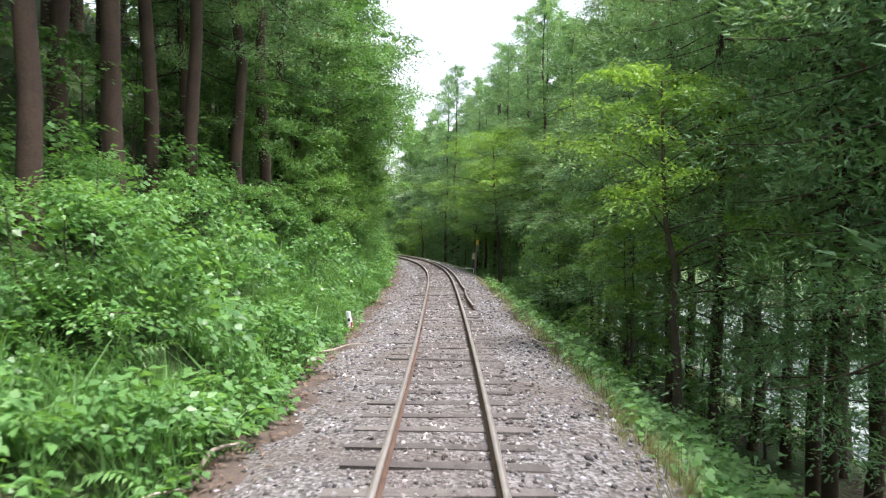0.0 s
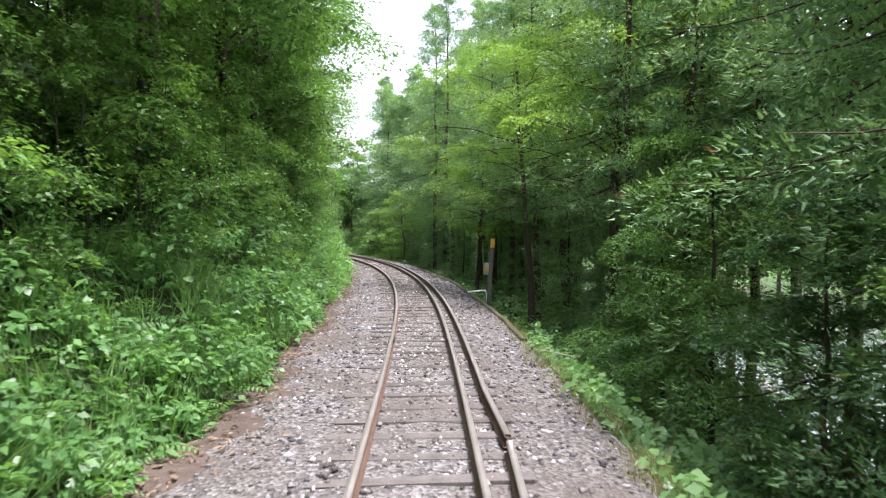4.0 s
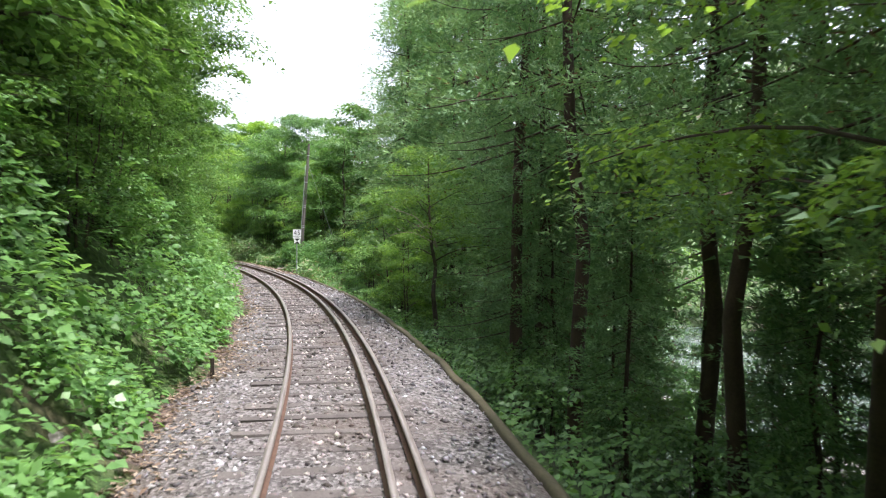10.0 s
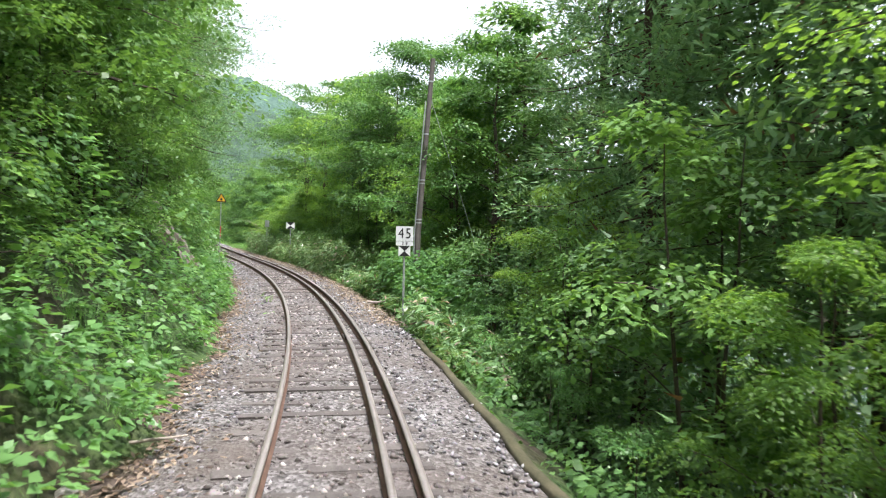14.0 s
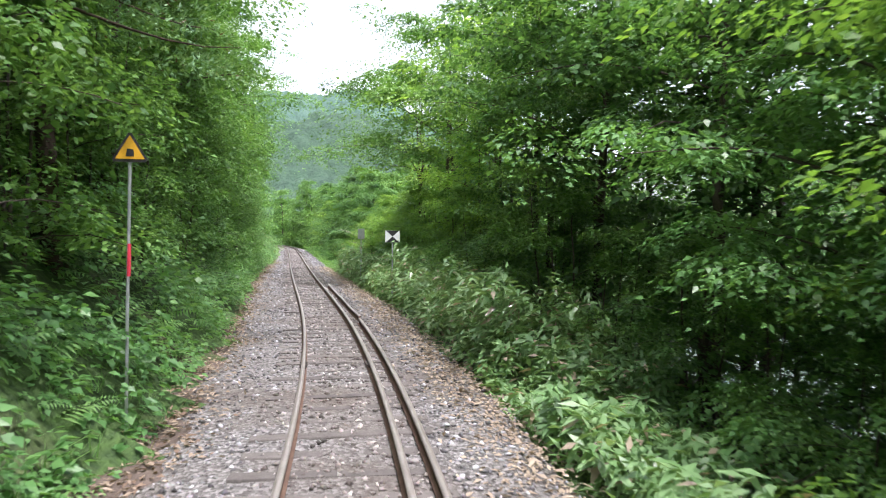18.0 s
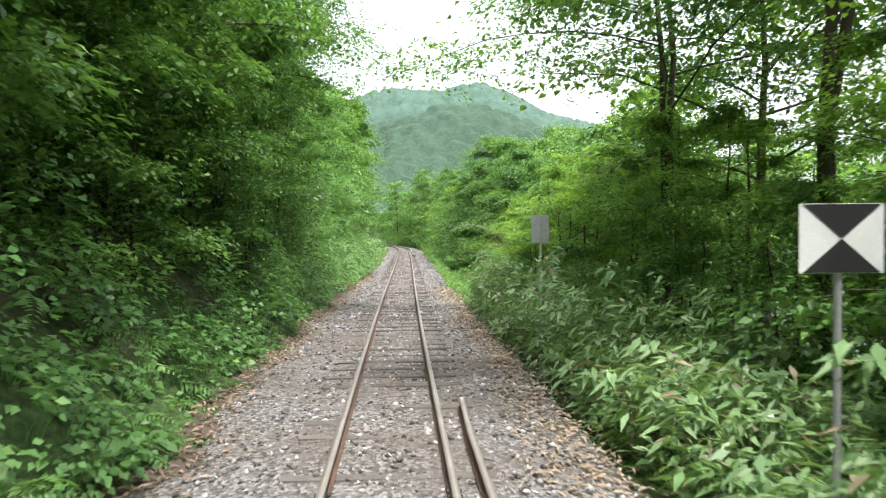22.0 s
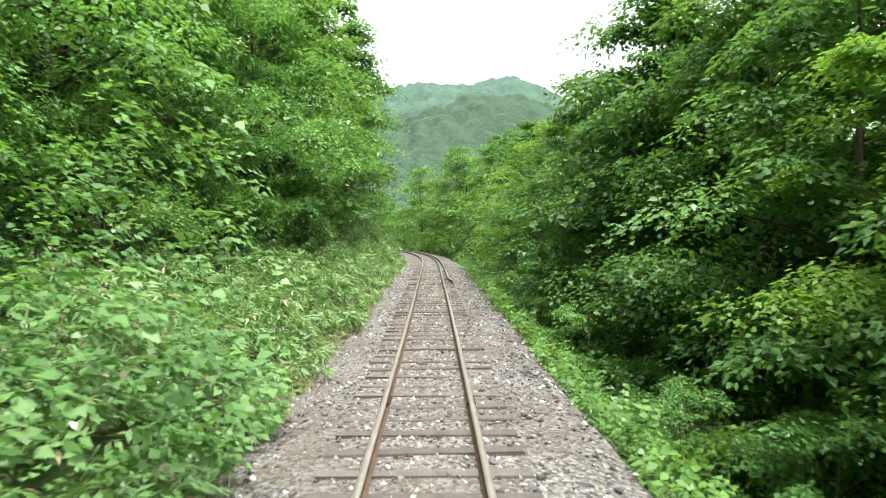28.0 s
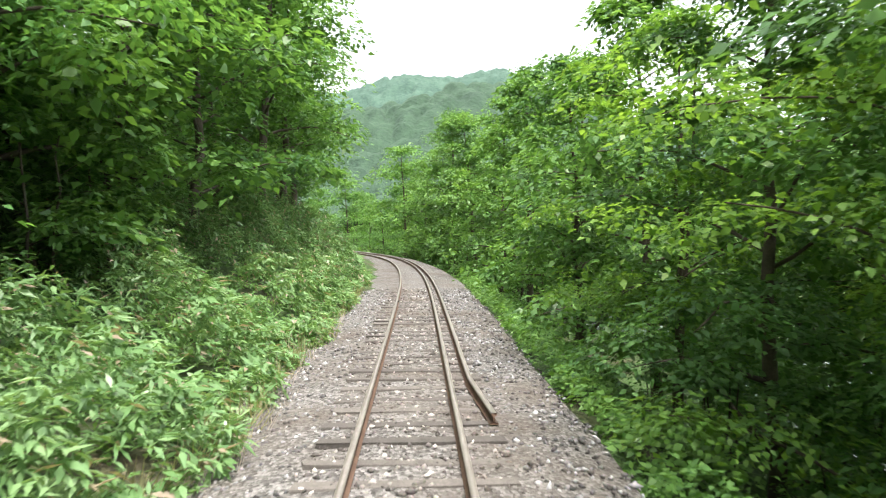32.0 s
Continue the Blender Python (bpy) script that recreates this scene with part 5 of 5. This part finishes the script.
def text_mesh(name, body, size, x, z, y, material):
    cu = bpy.data.curves.new(name, "FONT")
    cu.body, cu.size, cu.align_x, cu.align_y, cu.extrude, cu.space_character = body, size, "CENTER", "CENTER", 0.0015, 1.15
    tmp = bpy.data.objects.new(name, cu)
    me = bpy.data.meshes.new_from_object(tmp)
    bpy.data.objects.remove(tmp)
    me.transform(Matrix.Translation((x, y, z)) @ Euler((radians(90), 0, 0)).to_matrix().to_4x4() @ Matrix.Diagonal((0.85, 1, 1, 1)))
    me.materials.clear()
    me.materials.append(material)
    return me


def rect(x0, x1, z0, z1):
    return [(x0, z0), (x1, z0), (x1, z1), (x0, z1)]


def cross_plate(ob, w, h, zc, y):
    part("plate", flat("plate", rect(-w / 2, w / 2, zc - h / 2, zc + h / 2), y, 0.006, M_WHITE), ob, "white square plate")
    part("black_wedge", flat("black_wedge", [(-w * 0.46, zc + h / 2 - 0.004), (0, zc), (w * 0.46, zc + h / 2 - 0.004)], y - 0.004, 0.003, M_BLACK), ob, "black wedge pointing down")
    part("black_wedge", flat("black_wedge", [(-w * 0.46, zc - h / 2 + 0.004), (w * 0.46, zc - h / 2 + 0.004), (0, zc)], y - 0.004, 0.003, M_BLACK), ob, "black wedge pointing up")


# speed board
g0 = float(land(89.2, 2.3)) - 0.1
ob = put("speed_sign", 89.2, 2.375, 0, "white speed board reading 45 over 38 on a grey post", "sign", -4)
part("post", rod_mesh("post", [(0, 0.03, g0), (0, 0.03, 1.9)], 0.03, M_ZINC), ob, "grey steel post")
part("board", flat("board", rect(-0.225, 0.225, 1.68, 2.18), -0.02, 0.008, M_WHITE), ob, "white rectangular board")
part("dividing_line", flat("dividing_line", rect(-0.22, 0.22, 1.792, 1.8), -0.024, 0.003, M_BLACK), ob)
part("number", text_mesh("number", "45", 0.38, 0, 1.985, -0.026, M_BLACK), ob, "black number 45")
for digit, x in (("3", -0.05), ("8", 0.05)):
    part("small_digit", text_mesh("small_digit", digit, 0.12, x, 1.738, -0.026, M_BLACK), ob, "small black digit " + digit)
cross_plate(ob, 0.31, 0.27, 1.54, -0.02)
# cross board
g0 = float(land(117.1, 2.96)) - 0.1
ob = put("cross_sign", 117.1, 2.96, 0, "white board with two black wedges on a steel post", "sign", -3)
part("post", rod_mesh("post", [(0, 0.03, g0), (0, 0.03, 2.1)], 0.025, M_ZINC), ob, "grey steel post")
cross_plate(ob, 0.55, 0.45, 2.1, -0.01)
# back of a folded board
g0 = float(land(125.6, 2.76)) - 0.1
ob = put("folded_sign", 125.6, 2.76, 0, "blank grey back of a folded metal board on a post", "sign", 5)
part("post", rod_mesh("post", [(0, 0.03, g0), (0, 0.03, 2.05)], 0.026, M_ZINC), ob, "grey steel post")
for sgn in (-1, 1):
    pl = part("panel", box_mesh("panel", (0.17, 0.012, 0.52), (sgn * 0.087, 0, 2.2), M_ZINC, 0.003), ob, "pale grey metal panel")
    pl.matrix_local = pose(0, -0.01, 0, 0, 0, sgn * 8)
part("bracket", box_mesh("bracket", (0.12, 0.03, 0.04), (0, 0.02, 1.96), M_ZINC, 0.004), ob)
# yellow triangle on a thin pole
g0 = float(land(99.9, -2.5)) - 0.1
ob = put("warning_sign", 99.9, -2.5, 0, "yellow triangular warning sign on a thin grey pole", "sign", 4)
part("pole", rod_mesh("pole", [(0, 0.02, g0), (0.02, 0.02, 1.2), (0.06, 0.02, 3.3)], 0.019, M_ZINC), ob, "thin grey steel pole")
part("red_band", rod_mesh("red_band", [(0.035, 0.02, 1.66), (0.043, 0.02, 2.04)], 0.023, M_PINK), ob, "faded red tape band")
part("backing", flat("backing", [(-0.13, 3.02), (-0.11, 2.985), (0.23, 2.985), (0.25, 3.02), (0.08, 3.32), (0.04, 3.32)], -0.012, 0.006, M_BLACK), ob, "black triangular backing")
part("face", flat("face", [(-0.1, 3.02), (0.22, 3.02), (0.06, 3.295)], -0.017, 0.004, M_YELLOW), ob, "yellow triangular face")
part("pictogram", flat("pictogram", [(0.015, 3.05), (0.105, 3.05), (0.1, 3.13), (0.03, 3.14)], -0.02, 0.002, M_BLACK), ob)
# old concrete marker with a yellow cap
ob = put("marker_post", 42.6, 2.62, 0, "leaning grey marker post with a yellow cap", "post", 0)
part("post", box_mesh("post", (0.12, 0.12, 2.15), (0, 0, 0.42), M_POLE, 0.012), ob, "weathered grey square post")
part("cap", box_mesh("cap", (0.13, 0.13, 0.3), (0, 0, 1.6), M_YELLOW, 0.02), ob, "yellow painted cap")
part("box", box_mesh("box", (0.18, 0.13, 0.4), (-0.16, 0.02, 0.72), M_ZINC, 0.01), ob, "pale grey box")
part("box_label", box_mesh("box_label", (0.12, 0.006, 0.13), (-0.15, -0.05, 0.72), M_YELLOW, 0.002), ob, "yellow label")
ob.matrix_world = ob.matrix_world @ pose(0, 0, 0, 0, 5, 0)
ob = put("bent_pipe", 42.6, 2.5, 0, "white bent pipe over the track's edge", "pipe")
part("tube", rod_mesh("tube", [(0.05, 0, -0.6), (0.03, 0, -0.12), (-0.02, -0.02, -0.03), (-0.12, -0.03, -0.02), (-0.62, -0.03, -0.05)], 0.025, M_WHITE), ob)
# utility pole with guy wire and cable clamps
s0, u0 = 92.1, 3.35
g0 = float(land(s0, u0)) - 0.3
ob = put("utility_pole", s0, u0, 0, "old grey utility pole with steel bands and a guy wire", "utility pole")
part("pole", rod_mesh("pole", [(0, 0, g0), (0.05, 0, 2.0), (0.42, 0, 7.3)], [0.095, 0.088, 0.07], M_POLE, 14), ob, "weathered grey wooden pole")
part("conduit", rod_mesh("conduit", [(-0.11, -0.05, g0), (-0.07, -0.05, 2.0), (0.2, -0.05, 6.0)], 0.018, M_ZINC), ob, "thin steel conduit")
for h in (1.2, 2.3, 2.4, 3.5, 3.6, 5.0, 6.6):
    part("steel_band", rod_mesh("steel_band", [(0.05 * h / 2 if h < 2 else 0.05 + (h - 2) * 0.07, 0, h - 0.02), (0.05 * h / 2 if h < 2 else 0.05 + (h - 2) * 0.07, 0, h + 0.02)], 0.1 - 0.0035 * h, M_ZINC, 14), ob)
part("guy_wire", rod_mesh("guy_wire", [(0.34, 0, 6.2), (1.95, 0.4, 1.9), (2.9, 0.6, g0 - 0.6)], 0.011, M_ZINC, 6), ob, "pale sheathed guy wire")
# short dark stake in the ballast's edge
ob = put("survey_stake", 62.6, -1.75, -0.35, "short dark wooden stake in the ballast", "stake")
part("stake", box_mesh("stake", (0.06, 0.06, 0.5), (0, 0, 0.2), M_JOINT, 0.008), ob)
# white plastic marker bag on the bank's foot, with a red stake
s0, u0 = 16.45, -2.3
ob = put("plastic_marker", s0, u0, float(land(s0, u0)), "white plastic marker sleeve with a red stake", "marker", 10)
bm = bmesh.new()
bmesh.ops.create_cone(bm, cap_ends=True, segments=10, radius1=0.075, radius2=0.055, depth=0.4, matrix=Matrix.Translation((0, 0, 0.42)) @ Euler((0, radians(-8), 0)).to_matrix().to_4x4())
for v in bm.verts:
    v.co += Vector((random.gauss(0, 0.008), random.gauss(0, 0.01), random.gauss(0, 0.01)))
part("sleeve", bm_mesh("sleeve", bm, M_WHITE), ob, "crumpled white plastic sleeve")
part("stake", rod_mesh("stake", [(0.09, -0.07, -0.15), (0.06, -0.07, 0.36)], 0.022, M_PINK), ob, "red stake")
part("mark", box_mesh("mark", (0.06, 0.004, 0.07), (-0.005, -0.072, 0.42), M_BLACK, 0.0), ob, "dark printed mark")


# boulders at the bank's foot, a rock slab, fallen branches
def boulder(seed, size):
    rng = np.random.default_rng(seed)
    bm = bmesh.new()
    bmesh.ops.create_icosphere(bm, subdivisions=3, radius=1)
    off = Vector(rng.uniform(-50, 50, 3))
    for v in bm.verts:
        n0 = noise.noise(v.co * 0.9 + off) * 0.5 + noise.noise(v.co * 2.3 + off) * 0.22
        v.co *= 1 + n0
        v.co = Vector((v.co.x * size[0], v.co.y * size[1], v.co.z * size[2]))
    return bm_mesh("rock", bm, M_ROCK)


ROCKS = [boulder(k, (1, 0.8, 0.6)) for k in range(5)]
rng = np.random.default_rng(33)


def rock(s, u, r, z=None, label="rough grey stone at the foot of the bank"):
    x, y, zz = at(s, u, max(float(land(s, u)), -0.3) + 0.2 * r if z is None else z)
    ob = tagged(new("rock", ROCKS[int(rng.integers(5))]), label, "rock", "stones at the bank's foot")
    ob.matrix_world = pose(x, y, zz, rng.uniform(-20, 20), rng.uniform(-20, 20), rng.uniform(0, 360)) @ Matrix.Diagonal((r, r, r, 1))


for s, u, r in ((16.9, -2.4, 0.12), (17.6, -2.3, 0.1), (15.7, -2.5, 0.1), (59.2, -2.35, 0.16), (58.4, -2.6, 0.12), (60.4, -2.2, 0.1), (63.2, -2.2, 0.13), (71.5, -2.1, 0.16), (72.3, -2.3, 0.2), (73.6, -2.2, 0.14),
                (74.4, -2.4, 0.25), (75.2, -2.2, 0.13), (78.1, -2.2, 0.18), (79.0, -2.1, 0.12), (91.3, -2.5, 0.26), (91.9, -2.3, 0.2), (92.4, -2.5, 0.16), (90.2, -2.4, 0.15), (50.0, -2.4, 0.12), (53.2, -2.3, 0.1)):
    rock(s, u, r)
def slab(seed, s, u, size, tip, turn):
    """A long slanting bed of rock with a broken, uneven surface."""
    bm = bmesh.new()
    bmesh.ops.create_cube(bm, size=1)
    bmesh.ops.subdivide_edges(bm, edges=bm.edges[:], cuts=5, use_grid_fill=True)
    off = Vector(np.random.default_rng(seed).uniform(-50, 50, 3))
    for v in bm.verts:
        p = Vector((v.co.x * size[0], v.co.y * size[1], v.co.z * size[2]))
        k = noise.noise(p * 1.6 + off) * 0.16 + noise.noise(p * 5.0 + off) * 0.07
        v.co = p + Vector((0.5 * k, k, 0.8 * k))
    x, y, z = at(s, u, float(land(s, u)) + 0.12)
    ob = tagged(new("rock_slab", bm_mesh("rock_slab", bm, M_SLAB)), "bare slanting bed of brown-grey rock in the bank", "rock", "rock faces on the bank")
    ob.matrix_world = pose(x, y, z, 0, 0, math.degrees(heading(s)) + turn) @ pose(0, 0, 0, 0, tip, 0)


for k, (s, u, long, wide) in enumerate(((92.6, -4.0, 2.2, 0.5), (93.2, -3.8, 2.6, 0.42), (93.75, -3.7, 2.3, 0.36), (94.25, -3.9, 2.5, 0.4), (94.8, -3.75, 1.9, 0.34))):
    slab(61 + k, s, u, (long, wide, 0.3), 52 + 3 * (k % 3), -16 + 3 * k)
for k in range(46):
    s, u, r = rng.uniform(20, 100), rng.uniform(9, 26), rng.uniform(0.3, 1.1)
    rock(s, u, r, -5.1, "pale boulder standing in the shallow river")


def stick(s, u, length, turn, r, z=-0.14, lift=0.12):
    x, y, zz = at(s, u, max(z, float(land(s, u)) + 0.03))
    t = np.linspace(-0.5, 0.5, 7)
    p = np.stack([t * length, 0.12 * length * np.sin(t * 5 + s), lift * (0.5 + t) + 0.02 * np.sin(t * 9)], 1)
    ob = tagged(new("fallen_branch", rod_mesh("fallen_branch", p, np.linspace(r, r * 0.4, 7), M_DEAD, 6)), "bleached fallen branch beside the ballast", "branch", "fallen branches")
    ob.matrix_world = pose(x, y, zz, 0, 0, turn)


for s, u, L, a, r in ((13.2, -2.0, 1.1, 15, 0.025), (6.6, -2.3, 0.9, 60, 0.04), (5.4, -2.7, 1.2, 20, 0.03), (24.5, 1.9, 1.0, 30, 0.02), (53.0, 2.3, 1.4, 70, 0.02), (54.2, 2.4, 0.9, 110, 0.015), (50.5, -2.6, 1.6, 115, 0.05),
                      (44.5, -2.7, 1.3, 100, 0.04), (79.2, -1.9, 1.0, 20, 0.03), (92.0, 2.3, 0.9, 10, 0.05), (31.5, 2.4, 0.8, 150, 0.02), (14.2, 2.0, 0.7, 160, 0.02)):
    stick(s, u, L, a, r)

# ---- sleepers, last ----
rng = np.random.default_rng(21)
bm = bmesh.new()
bmesh.ops.create_cube(bm, size=1, matrix=Matrix.Diagonal((2.1, 0.2, 0.14, 1)))
bmesh.ops.bevel(bm, geom=bm.edges[:], offset=0.012, segments=1, affect="EDGES")
SLEEPERS = [bm_mesh("sleeper", bm, M_SLEEPER)]
for k in range(4):
    me = SLEEPERS[0].copy()
    for v in me.vertices:
        v.co += Vector((rng.normal(0, 0.012), rng.normal(0, 0.008), rng.normal(0, 0.006)))
    SLEEPERS.append(me)
GAP = 0.64
for k in range(300):
    s = -1.0 + k * GAP
    ob = part("sleeper", SLEEPERS[int(rng.integers(5))], track)
    x, y, z = at(s + rng.normal(0, 0.02), rng.normal(0, 0.02), -0.227 + 0.004 * (s > 128) + rng.normal(0, 0.007))
    ob.matrix_local = pose(x, y, z, 0, rng.normal(0, 0.4), math.degrees(heading(s)) + rng.normal(0, 0.8))
